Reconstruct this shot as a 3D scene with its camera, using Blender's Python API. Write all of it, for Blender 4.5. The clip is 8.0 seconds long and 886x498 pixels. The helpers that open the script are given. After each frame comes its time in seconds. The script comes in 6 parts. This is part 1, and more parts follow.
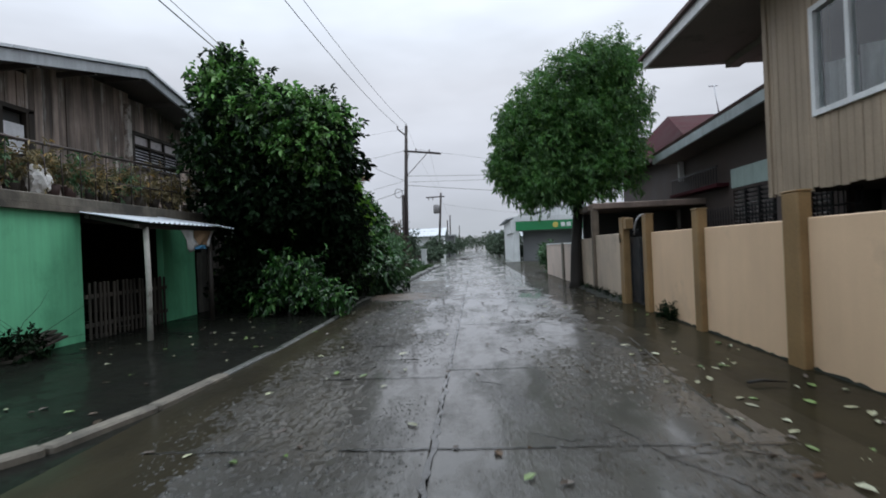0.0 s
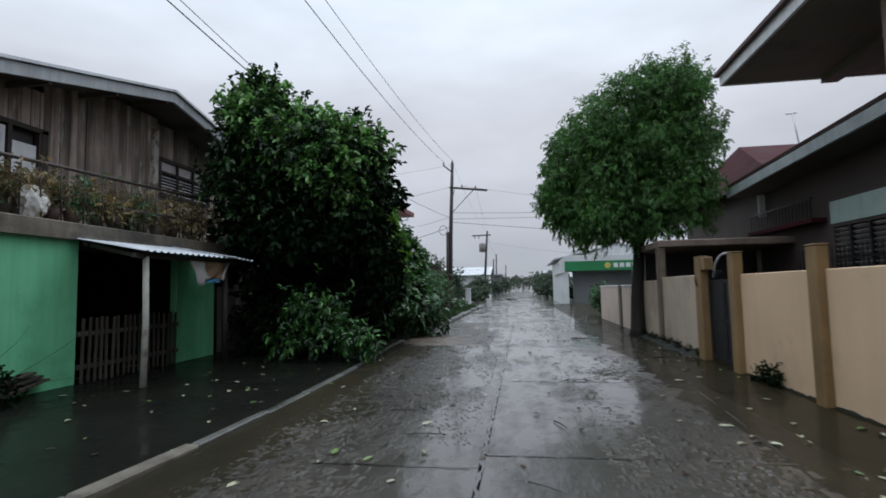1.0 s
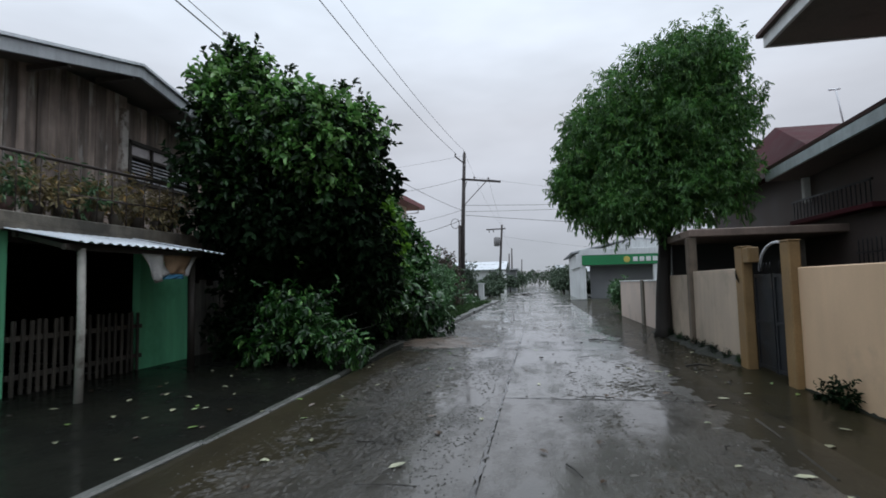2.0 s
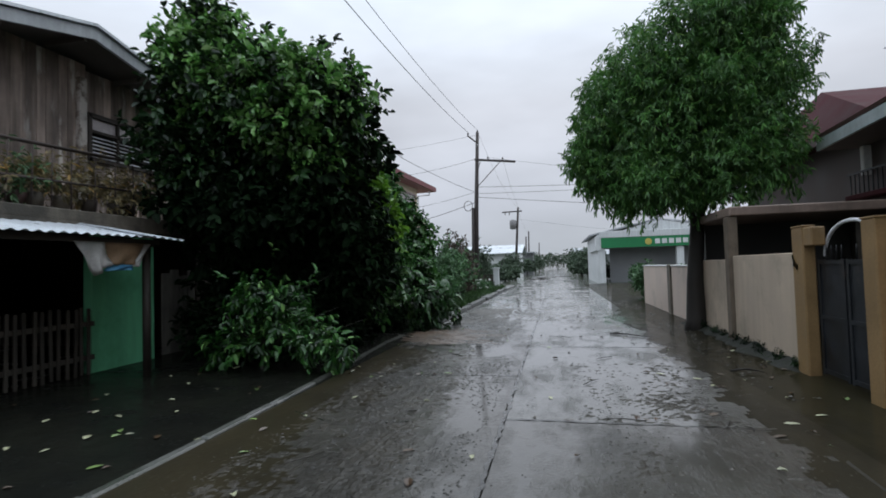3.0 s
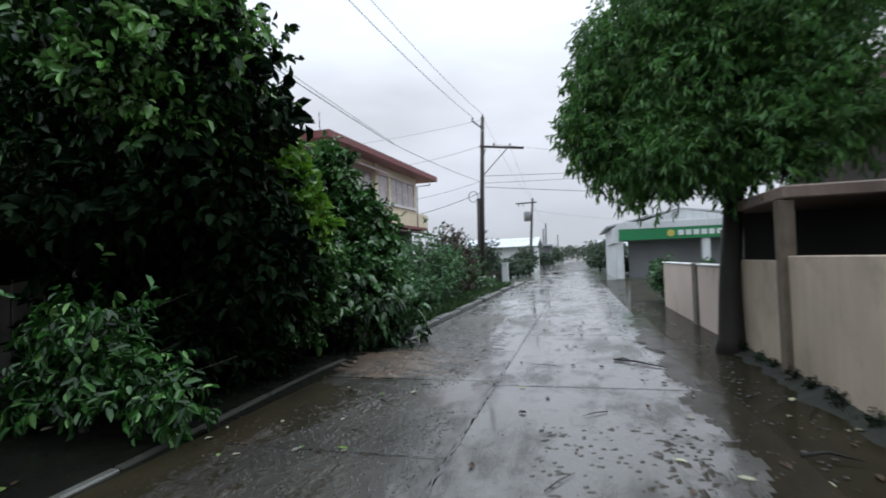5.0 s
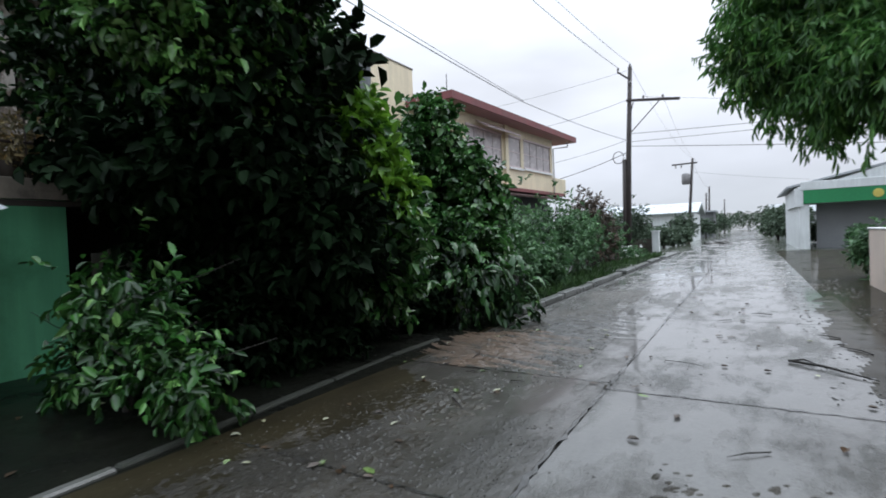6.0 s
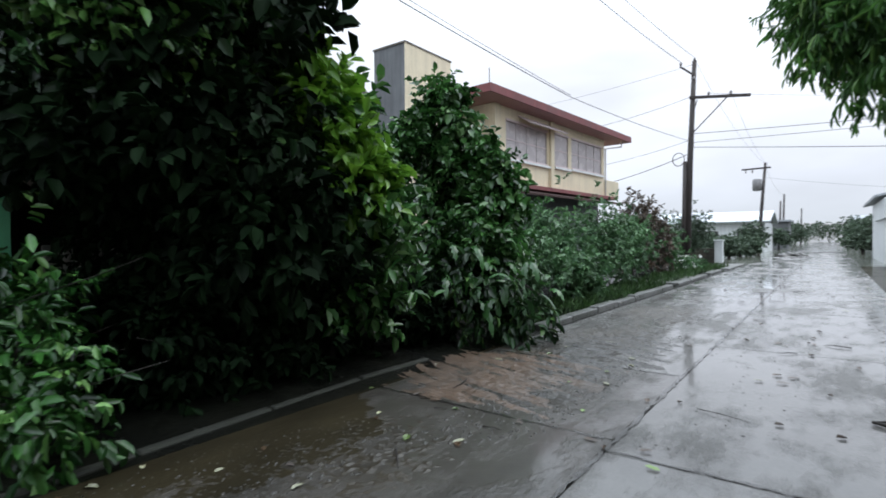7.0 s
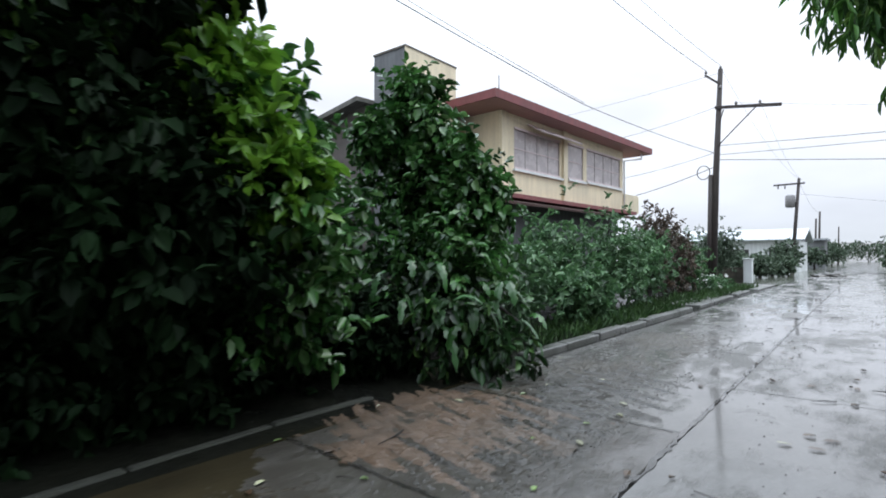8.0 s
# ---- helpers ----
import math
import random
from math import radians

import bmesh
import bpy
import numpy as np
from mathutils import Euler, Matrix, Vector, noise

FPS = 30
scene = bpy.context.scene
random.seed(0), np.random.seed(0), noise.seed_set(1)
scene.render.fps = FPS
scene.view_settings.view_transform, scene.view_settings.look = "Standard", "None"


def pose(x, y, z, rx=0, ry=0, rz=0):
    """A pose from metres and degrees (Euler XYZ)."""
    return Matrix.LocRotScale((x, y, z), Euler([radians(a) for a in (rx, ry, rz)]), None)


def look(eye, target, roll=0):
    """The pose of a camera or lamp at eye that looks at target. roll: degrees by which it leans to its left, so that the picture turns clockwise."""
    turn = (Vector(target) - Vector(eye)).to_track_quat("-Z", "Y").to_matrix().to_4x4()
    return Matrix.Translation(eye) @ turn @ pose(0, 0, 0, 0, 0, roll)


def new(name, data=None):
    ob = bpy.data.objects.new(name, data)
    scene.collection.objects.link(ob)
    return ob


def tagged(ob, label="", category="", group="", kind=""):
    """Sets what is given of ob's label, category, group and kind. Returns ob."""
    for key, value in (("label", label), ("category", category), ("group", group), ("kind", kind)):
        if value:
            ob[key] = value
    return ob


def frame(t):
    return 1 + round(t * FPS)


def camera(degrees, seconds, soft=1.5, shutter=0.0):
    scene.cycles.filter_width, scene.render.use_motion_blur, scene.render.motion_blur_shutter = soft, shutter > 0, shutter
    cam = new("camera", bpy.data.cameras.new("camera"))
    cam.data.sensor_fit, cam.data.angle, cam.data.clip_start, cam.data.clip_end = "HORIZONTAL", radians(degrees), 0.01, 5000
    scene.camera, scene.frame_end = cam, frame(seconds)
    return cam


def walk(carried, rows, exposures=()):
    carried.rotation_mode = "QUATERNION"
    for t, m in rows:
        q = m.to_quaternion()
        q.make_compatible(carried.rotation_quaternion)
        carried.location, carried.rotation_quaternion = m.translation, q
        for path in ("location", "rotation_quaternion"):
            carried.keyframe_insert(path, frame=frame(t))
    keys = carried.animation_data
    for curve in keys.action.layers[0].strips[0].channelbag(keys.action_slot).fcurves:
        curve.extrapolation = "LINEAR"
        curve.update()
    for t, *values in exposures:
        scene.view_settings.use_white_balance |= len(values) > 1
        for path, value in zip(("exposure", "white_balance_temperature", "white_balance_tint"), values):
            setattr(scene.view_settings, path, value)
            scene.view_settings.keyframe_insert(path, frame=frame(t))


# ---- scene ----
cam = camera(81.2, 8.0, soft=1.7, shutter=0.5)
PATH = [
    (0, (-0.106, -0.332, 1.369), (-0.229, 1.664, 1.37), -2.5),
    (0.5, (-0.07, 0.358, 1.367), (-0.267, 2.346, 1.456), -1.6),
    (1, (-0.108, 1.11, 1.376), (-0.403, 3.082, 1.533), -1.2),
    (2.5, (0.073, 3.167, 1.438), (-0.311, 5.127, 1.551), -1.5),
    (3, (0.091, 3.874, 1.48), (-0.334, 5.827, 1.557), -1.7),
    (3.5, (0.245, 4.533, 1.466), (-0.171, 6.489, 1.515), -1.8),
    (4, (0.323, 5.256, 1.497), (-0.057, 7.218, 1.554), -2.6),
    (4.2, (0.381, 5.508, 1.515), (0.0, 7.47, 1.584), -2.8),
    (5.3, (0.759, 7.28, 1.657), (0.094, 9.166, 1.685), -1.6),
    (5.5, (0.801, 7.598, 1.615), (-0.024, 9.42, 1.625), -1.8),
    (6, (0.808, 8.371, 1.568), (-0.214, 10.09, 1.524), -2.3),
    (6.5, (0.873, 9.127, 1.551), (-0.229, 10.796, 1.509), -1.8),
    (7, (0.867, 9.846, 1.547), (-0.332, 11.446, 1.517), -0.6),
    (7.5, (0.791, 10.586, 1.538), (-0.48, 12.129, 1.509), -0.6),
    (8, (0.8, 11.277, 1.534), (-0.473, 12.819, 1.563), 0.1),
]
# exposure: the clip's camera opens up as it turns to the dark garden
walk(cam, [(t, look(eye, target, roll)) for t, eye, target, roll in PATH],
     [(0.0, 0.07), (1.0, -0.1), (2.5, -0.08), (3.0, 0.02), (4.0, 0.3), (4.2, 0.3), (5.5, 0.24), (6.0, 0.5), (6.5, 0.6), (8.0, 0.72)])

# ---- sky and light ----
SKY = 1.0
world = bpy.data.worlds.new("overcast_sky")
scene.world = world
world.use_nodes = True
wn, wl = world.node_tree.nodes, world.node_tree.links
wn.clear()
w_out = wn.new("ShaderNodeOutputWorld")
w_bg = wn.new("ShaderNodeBackground")
w_sky = wn.new("ShaderNodeTexSky")
w_sky.sky_type, w_sky.sun_disc = "NISHITA", False
w_sky.sun_elevation, w_sky.sun_rotation = radians(55), radians(30)
w_hsv = wn.new("ShaderNodeHueSaturation")
w_hsv.inputs["Saturation"].default_value = 0.15
w_hsv.inputs["Value"].default_value = 0.09
w_geo = wn.new("ShaderNodeTexCoord")
w_sep = wn.new("ShaderNodeSeparateXYZ")
w_ramp = wn.new("ShaderNodeValToRGB")          # overcast dome: the zenith is brighter than the horizon
w_ramp.color_ramp.elements[0].position, w_ramp.color_ramp.elements[0].color = 0.0, (0.48, 0.53, 0.60, 1)
w_ramp.color_ramp.elements[1].position, w_ramp.color_ramp.elements[1].color = 1.0, (2.08, 2.35, 2.66, 1)
for p, c in ((0.12, (0.57, 0.61, 0.70)), (0.30, (0.70, 0.74, 0.83)), (0.55, (1.08, 1.22, 1.40))):
    el = w_ramp.color_ramp.elements.new(p)
    el.color = (*c, 1)
w_noise = wn.new("ShaderNodeTexNoise")
w_noise.inputs["Scale"].default_value, w_noise.inputs["Detail"].default_value = 2.2, 4
w_map = wn.new("ShaderNodeMapping")
w_map.inputs["Scale"].default_value = (1, 1, 3)
w_cl = wn.new("ShaderNodeMapRange")
w_cl.inputs["From Min"].default_value, w_cl.inputs["From Max"].default_value = 0.3, 0.7
w_cl.inputs["To Min"].default_value, w_cl.inputs["To Max"].default_value = 0.80, 1.14
w_mul = wn.new("ShaderNodeMix")
w_mul.data_type, w_mul.blend_type = "RGBA", "MULTIPLY"
w_mul.inputs["Factor"].default_value = 1
w_mix = wn.new("ShaderNodeMix")
w_mix.data_type = "RGBA"
w_mix.inputs["Factor"].default_value = 0.88
wl.new(w_geo.outputs["Generated"], w_sep.inputs[0])
wl.new(w_sep.outputs["Z"], w_ramp.inputs["Fac"])
wl.new(w_geo.outputs["Generated"], w_map.inputs["Vector"])
wl.new(w_map.outputs[0], w_noise.inputs["Vector"])
wl.new(w_noise.outputs["Fac"], w_cl.inputs["Value"])
wl.new(w_ramp.outputs["Color"], w_mul.inputs["A"])
wl.new(w_cl.outputs[0], w_mul.inputs["B"])
wl.new(w_sky.outputs["Color"], w_hsv.inputs["Color"])
wl.new(w_hsv.outputs["Color"], w_mix.inputs["A"])
wl.new(w_mul.outputs["Result"], w_mix.inputs["B"])
wl.new(w_mix.outputs["Result"], w_bg.inputs["Color"])
w_bg.inputs["Strength"].default_value = SKY
wl.new(w_bg.outputs[0], w_out.inputs[0])

sun = new("sun", bpy.data.lights.new("sun", "SUN"))
sun.data.energy, sun.data.angle, sun.data.color = 0.6, radians(40), (1.0, 0.99, 0.97)
sun.matrix_world = look((10, 17, 30), (0, 0, 0))


# ---- materials ----
def nodes_of(name):
    m = bpy.data.materials.new(name)
    m.use_nodes = True
    n, l = m.node_tree.nodes, m.node_tree.links
    return m, n, l, n["Principled BSDF"]


def tex(n, l, kind, scale, stretch=None, detail=4.0, rough=0.55):
    """A noise over the world position, at so many waves a metre."""
    g = n.new("ShaderNodeNewGeometry")
    vec = g.outputs["Position"]
    if stretch:
        mp = n.new("ShaderNodeMapping")
        mp.inputs["Scale"].default_value = stretch
        l.new(vec, mp.inputs["Vector"])
        vec = mp.outputs[0]
    t = n.new("ShaderNodeTexVoronoi" if kind == "cells" else "ShaderNodeTexNoise")
    t.inputs["Scale"].default_value = scale
    if kind != "cells":
        t.inputs["Detail"].default_value, t.inputs["Roughness"].default_value = detail, rough
    l.new(vec, t.inputs["Vector"])
    return t.outputs["Distance" if kind == "cells" else "Fac"]


def remap(n, l, value, a, b, c, d):
    r = n.new("ShaderNodeMapRange")
    for key, v in (("From Min", a), ("From Max", b), ("To Min", c), ("To Max", d)):
        r.inputs[key].default_value = v
    l.new(value, r.inputs["Value"])
    return r.outputs[0]


def mix(n, l, fac, a, b, blend="MIX"):
    m = n.new("ShaderNodeMix")
    m.data_type, m.blend_type = "RGBA", blend
    for key, v in (("Factor", fac), ("A", a), ("B", b)):
        if isinstance(v, (int, float)):
            m.inputs[key].default_value = v if key == "Factor" else (v, v, v, 1)
        elif isinstance(v, tuple):
            m.inputs[key].default_value = (*v, 1)
        else:
            l.new(v, m.inputs[key])
    return m.outputs["Result"]


def bumped(n, l, bsdf, height, strength, distance=0.01):
    b = n.new("ShaderNodeBump")
    b.inputs["Strength"].default_value, b.inputs["Distance"].default_value = strength, distance
    l.new(height, b.inputs["Height"])
    l.new(b.outputs[0], bsdf.inputs["Normal"])


def surface(name, col, rough=0.6, var=0.25, coarse=1.3, fine=45, bump=0.25, metal=0.0, stain=None, stain_at=(0.52, 0.68),
            stain_scale=0.9, stain_stretch=None, streak=0.0, rand=0.0, gloss_var=0.12, spec=0.5, grain=0.4):
    m, n, l, b = nodes_of(name)
    c1 = tuple(max(0, v * (1 - var)) for v in col)
    c2 = tuple(min(1, v * (1 + var)) for v in col)
    big = tex(n, l, "noise", coarse)
    small = tex(n, l, "noise", fine, detail=3)
    c = mix(n, l, remap(n, l, big, 0.3, 0.7, 0, 1), c1, c2)
    c = mix(n, l, grain, c, remap(n, l, small, 0.25, 0.75, 0.72, 1.28), "MULTIPLY")
    if streak:
        s = tex(n, l, "noise", 1.0, (7, 7, 0.55), 5)
        c = mix(n, l, streak, c, remap(n, l, s, 0.35, 0.65, 0.35, 1.25), "MULTIPLY")
    if stain:
        s = tex(n, l, "noise", stain_scale, stain_stretch, 8, 0.65)
        c = mix(n, l, remap(n, l, s, stain_at[0], stain_at[1], 0, 0.85), c, stain)
    if rand:
        oi = n.new("ShaderNodeObjectInfo")
        c = mix(n, l, 1.0, c, remap(n, l, oi.outputs["Random"], 0, 1, 1 - rand, 1 + rand), "MULTIPLY")
    l.new(c, b.inputs["Base Color"])
    l.new(remap(n, l, big, 0.3, 0.7, max(0.03, rough - gloss_var), min(1, rough + gloss_var)), b.inputs["Roughness"])
    b.inputs["Metallic"].default_value = metal
    b.inputs["Specular IOR Level"].default_value = spec
    bumped(n, l, b, small, bump)
    return m


def wet_ground(name, dry, mud, film=(0.42, 0.6), shine=(0.06, 0.42), relief=0.55, mud_at=(0.45, 0.62), stretch=(1, 0.45, 1), film_gloss=(0.05, 0.22), film_weight=1.0, spec=0.3):
    """Wet concrete or mud: glossy where a film of rain stands, rough where grit breaks through it."""
    m, n, l, b = nodes_of(name)
    big = tex(n, l, "noise", 0.75, stretch, 6, 0.6)
    mid = tex(n, l, "noise", 3.2, stretch, 6, 0.65)
    grit = tex(n, l, "noise", 34, None, 5, 0.7)
    c = mix(n, l, remap(n, l, mid, 0.3, 0.7, 0, 1), tuple(v * 0.75 for v in dry), tuple(v * 1.2 for v in dry))
    c = mix(n, l, remap(n, l, big, mud_at[0], mud_at[1], 0, 0.8), c, mud)
    c = mix(n, l, 0.6, c, remap(n, l, grit, 0.25, 0.75, 0.6, 1.4), "MULTIPLY")
    l.new(c, b.inputs["Base Color"])
    blend = n.new("ShaderNodeMath")
    blend.operation = "ADD"
    l.new(remap(n, l, big, 0, 1, 0, 0.55), blend.inputs[0])
    l.new(remap(n, l, mid, 0, 1, 0, 0.45), blend.inputs[1])
    dryness = remap(n, l, blend.outputs[0], film[0], film[1], 0, 1)
    l.new(remap(n, l, dryness, 0, 1, shine[0], shine[1]), b.inputs["Roughness"])
    b.inputs["Specular IOR Level"].default_value = spec
    hs = n.new("ShaderNodeMath")
    hs.operation = "MULTIPLY"
    l.new(grit, hs.inputs[0])
    l.new(remap(n, l, dryness, 0, 1, 0.12, 1), hs.inputs[1])
    lump = tex(n, l, "noise", 11, (1, 0.6, 1), 6, 0.68)
    hl = n.new("ShaderNodeMath")
    hl.operation = "MULTIPLY"
    l.new(remap(n, l, lump, 0.42, 0.62, 0, 1), hl.inputs[0])
    l.new(remap(n, l, dryness, 0, 1, 0.05, 1.3), hl.inputs[1])
    hs2 = n.new("ShaderNodeMath")
    hs2.operation = "ADD"
    l.new(hl.outputs[0], hs2.inputs[0])
    l.new(hs.outputs[0], hs2.inputs[1])
    bumped(n, l, b, hs2.outputs[0], relief, 0.015)
    # the film of rain water over it, with faint ripples
    b.inputs["Coat Weight"].default_value = film_weight
    b.inputs["Coat IOR"].default_value = 1.34
    l.new(remap(n, l, dryness, 0, 1, film_gloss[0], film_gloss[1]), b.inputs["Coat Roughness"])
    hw = n.new("ShaderNodeMath")
    hw.operation = "MULTIPLY"
    l.new(hs2.outputs[0], hw.inputs[0])
    l.new(remap(n, l, dryness, 0, 1, 0.02, 0.75), hw.inputs[1])
    ripple = n.new("ShaderNodeBump")
    ripple.inputs["Strength"].default_value, ripple.inputs["Distance"].default_value = relief * 0.4, 0.012
    l.new(hw.outputs[0], ripple.inputs["Height"])
    l.new(ripple.outputs[0], b.inputs["Coat Normal"])
    return m


def foliage(name, dark, light, rough=0.38, through_it=0.25, tip=None, spec=0.5, patchy=(1.1, 0.55, 1.45)):
    m, n, l, b = nodes_of(name)
    g = n.new("ShaderNodeNewGeometry")
    rnd = g.outputs["Random Per Island"]
    c = mix(n, l, rnd, dark, light)
    patch = tex(n, l, "noise", patchy[0])
    c = mix(n, l, 0.55 if patchy[0] < 2 else 1.0, c, remap(n, l, patch, 0.34, 0.66, patchy[1], patchy[2]), "MULTIPLY")
    if tip:
        c = mix(n, l, remap(n, l, rnd, 0.86, 0.97, 0, 0.9), c, tip)
    l.new(c, b.inputs["Base Color"])
    b.inputs["Roughness"].default_value = rough
    b.inputs["Specular IOR Level"].default_value = spec
    tr = n.new("ShaderNodeBsdfTranslucent")
    l.new(c, tr.inputs["Color"])
    ms = n.new("ShaderNodeMixShader")
    ms.inputs[0].default_value = through_it
    l.new(b.outputs[0], ms.inputs[1])
    l.new(tr.outputs[0], ms.inputs[2])
    l.new(ms.outputs[0], n["Material Output"].inputs[0])
    return m


def glass(name, tint=(0.9, 0.95, 0.95)):
    m, n, l, b = nodes_of(name)
    b.inputs["Base Color"].default_value = (*tint, 1)
    b.inputs["Transmission Weight"].default_value = 1
    b.inputs["Roughness"].default_value = 0.03
    b.inputs["IOR"].default_value = 1.45
    return m


def glow(name, col, strength):
    m, n, l, b = nodes_of(name)
    e = n.new("ShaderNodeEmission")
    e.inputs[0].default_value, e.inputs[1].default_value = (*col, 1), strength
    l.new(e.outputs[0], n["Material Output"].inputs[0])
    return m


M = {}
M["road"] = wet_ground("wet_road_concrete", (0.058, 0.053, 0.045), (0.023, 0.020, 0.014), film=(0.46, 0.59), shine=(0.3, 0.6), relief=1.0, film_gloss=(0.08, 0.28), mud_at=(0.48, 0.63))
M["road_clean"] = wet_ground("washed_road_concrete", (0.105, 0.102, 0.094), (0.05, 0.046, 0.038), film=(0.48, 0.58), shine=(0.3, 0.55), relief=0.9, film_gloss=(0.07, 0.38), mud_at=(0.50, 0.64))
M["joint"] = wet_ground("joint_mud", (0.03, 0.028, 0.025), (0.02, 0.018, 0.015))
M["verge"] = wet_ground("wet_verge_mud", (0.0195, 0.0162, 0.0065), (0.010, 0.0085, 0.004), film=(0.50, 0.68), shine=(0.7, 0.9), relief=0.3, film_gloss=(0.08, 0.28), film_weight=0.36, spec=0.08)
M["apron"] = wet_ground("brown_apron_mud", (0.110, 0.075, 0.052), (0.050, 0.041, 0.031), film=(0.40, 0.6), shine=(0.35, 0.65), film_weight=0.55, mud_at=(0.42, 0.58))
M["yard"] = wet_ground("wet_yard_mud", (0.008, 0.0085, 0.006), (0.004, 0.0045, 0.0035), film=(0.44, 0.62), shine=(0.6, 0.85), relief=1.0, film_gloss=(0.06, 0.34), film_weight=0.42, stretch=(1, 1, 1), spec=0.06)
M["mudfilm"] = wet_ground("smooth_brown_mud", (0.027, 0.022, 0.0115), (0.015, 0.0125, 0.007), film=(0.47, 0.66), shine=(0.6, 0.85), relief=0.4, film_gloss=(0.09, 0.30), film_weight=0.42, spec=0.08)
M["ground"] = wet_ground("field_soil", (0.07, 0.085, 0.05), (0.05, 0.05, 0.035), shine=(0.3, 0.7))
M["kerb"] = surface("kerb_concrete", (0.115, 0.115, 0.108), 0.35, 0.35, 2.5, 60, 0.5, stain=(0.045, 0.05, 0.04), stain_at=(0.45, 0.6))
M["crumb"] = surface("mud_crumb", (0.028, 0.025, 0.02), 0.3, 0.4, 5, 80, 0.3)
M["peach"] = surface("peach_wall_paint", (0.66, 0.46, 0.30), 0.5, 0.10, 0.7, 70, 0.06, stain=(0.38, 0.28, 0.20), stain_at=(0.56, 0.8), streak=0.05, grain=0.12)
M["pink"] = surface("pale_pink_wall_paint", (0.60, 0.49, 0.42), 0.55, 0.12, 0.8, 70, 0.08, stain=(0.26, 0.23, 0.19), stain_at=(0.55, 0.75), streak=0.05, grain=0.15)
M["beige"] = surface("stained_beige_wall_paint", (0.50, 0.40, 0.31), 0.55, 0.14, 0.8, 70, 0.08, stain=(0.22, 0.19, 0.145), stain_at=(0.52, 0.76), streak=0.12, grain=0.18)
M["ochre"] = surface("ochre_pillar_paint", (0.23, 0.142, 0.062), 0.5, 0.22, 1.6, 40, 0.25, stain=(0.16, 0.10, 0.05), stain_at=(0.56, 0.74))
M["relief"] = wet_ground("brown_gritty_mud", (0.034, 0.028, 0.018), (0.014, 0.012, 0.008), film=(0.45, 0.6), shine=(0.4, 0.7), relief=0.9, film_gloss=(0.12, 0.3), film_weight=0.3)
M["stainpost"] = surface("stained_brown_pillar", (0.15, 0.115, 0.085), 0.7, 0.3, 2, 40, 0.3, stain=(0.05, 0.042, 0.032), stain_at=(0.5, 0.66), streak=0.4)
# moss at the wall's foot; also the kerb's shadow line, put in as colour
M["moss"] = surface("moss_and_kerb_shadow", (0.020, 0.022, 0.016), 0.85, 0.4, 6, 70, 0.6)
M["green"] = surface("mint_green_wall_paint", (0.155, 0.52, 0.285), 0.55, 0.14, 0.7, 60, 0.08, stain=(0.08, 0.29, 0.155), stain_at=(0.52, 0.72), streak=0.2, grain=0.12)
M["slab"] = surface("weathered_concrete", (0.155, 0.135, 0.108), 0.7, 0.35, 1.5, 35, 0.5, stain=(0.035, 0.032, 0.026), stain_at=(0.46, 0.6), streak=0.3)
M["canopyslab"] = surface("pinkish_brown_slab_paint", (0.26, 0.19, 0.155), 0.6, 0.2, 1.5, 35, 0.25, stain=(0.11, 0.085, 0.07), stain_at=(0.52, 0.7), streak=0.25)
M["plank"] = surface("weathered_brown_plank", (0.35, 0.275, 0.235), 0.7, 0.4, 1.2, 60, 0.4, stain=(0.55, 0.52, 0.48), stain_at=(0.56, 0.64), stain_scale=1.0, stain_stretch=(5, 5, 0.8), streak=0.8, rand=0.5)
M["oldwood"] = surface("dark_old_wood", (0.035, 0.027, 0.021), 0.7, 0.3, 2, 60, 0.4, streak=0.3, rand=0.3)
M["greywood"] = surface("grey_fence_board", (0.12, 0.115, 0.10), 0.75, 0.3, 2, 60, 0.4, streak=0.5, rand=0.3)
M["flaking"] = surface("flaking_white_paint", (0.50, 0.46, 0.42), 0.7, 0.2, 3, 50, 0.4, stain=(0.12, 0.085, 0.06), stain_scale=4, stain_at=(0.48, 0.56))
M["zinc"] = surface("galvanised_roof_sheet", (0.55, 0.58, 0.61), 0.35, 0.15, 1.2, 20, 0.08, metal=0.35, stain=(0.30, 0.27, 0.24), stain_at=(0.62, 0.8))
M["awning"] = surface("pale_zinc_sheet", (0.66, 0.70, 0.74), 0.35, 0.12, 1.0, 25, 0.1, metal=0.2, stain=(0.40, 0.38, 0.36), stain_at=(0.6, 0.8))
M["fascia"] = surface("grey_painted_fascia", (0.36, 0.38, 0.40), 0.6, 0.18, 2, 40, 0.2, streak=0.3)
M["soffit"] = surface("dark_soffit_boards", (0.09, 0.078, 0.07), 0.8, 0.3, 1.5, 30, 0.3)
M["pipe"] = surface("rusty_rail_pipe", (0.06, 0.045, 0.04), 0.45, 0.35, 6, 60, 0.3, metal=0.4)
M["bamboo"] = surface("weathered_gate_slat", (0.045, 0.038, 0.03), 0.75, 0.3, 3, 60, 0.4, rand=0.4)
M["post"] = surface("whitewashed_post", (0.40, 0.38, 0.34), 0.7, 0.3, 3, 50, 0.4, stain=(0.10, 0.09, 0.07), stain_scale=3)
M["tan"] = surface("tan_siding_paint", (0.34, 0.265, 0.19), 0.6, 0.12, 1.0, 40, 0.2, streak=0.25, rand=0.07)
M["white"] = surface("white_trim_paint", (0.72, 0.73, 0.73), 0.45, 0.1, 2, 40, 0.1, streak=0.15)
M["bargeboard"] = surface("pale_blue_bargeboard", (0.44, 0.49, 0.50), 0.5, 0.15, 2, 40, 0.15, streak=0.2)
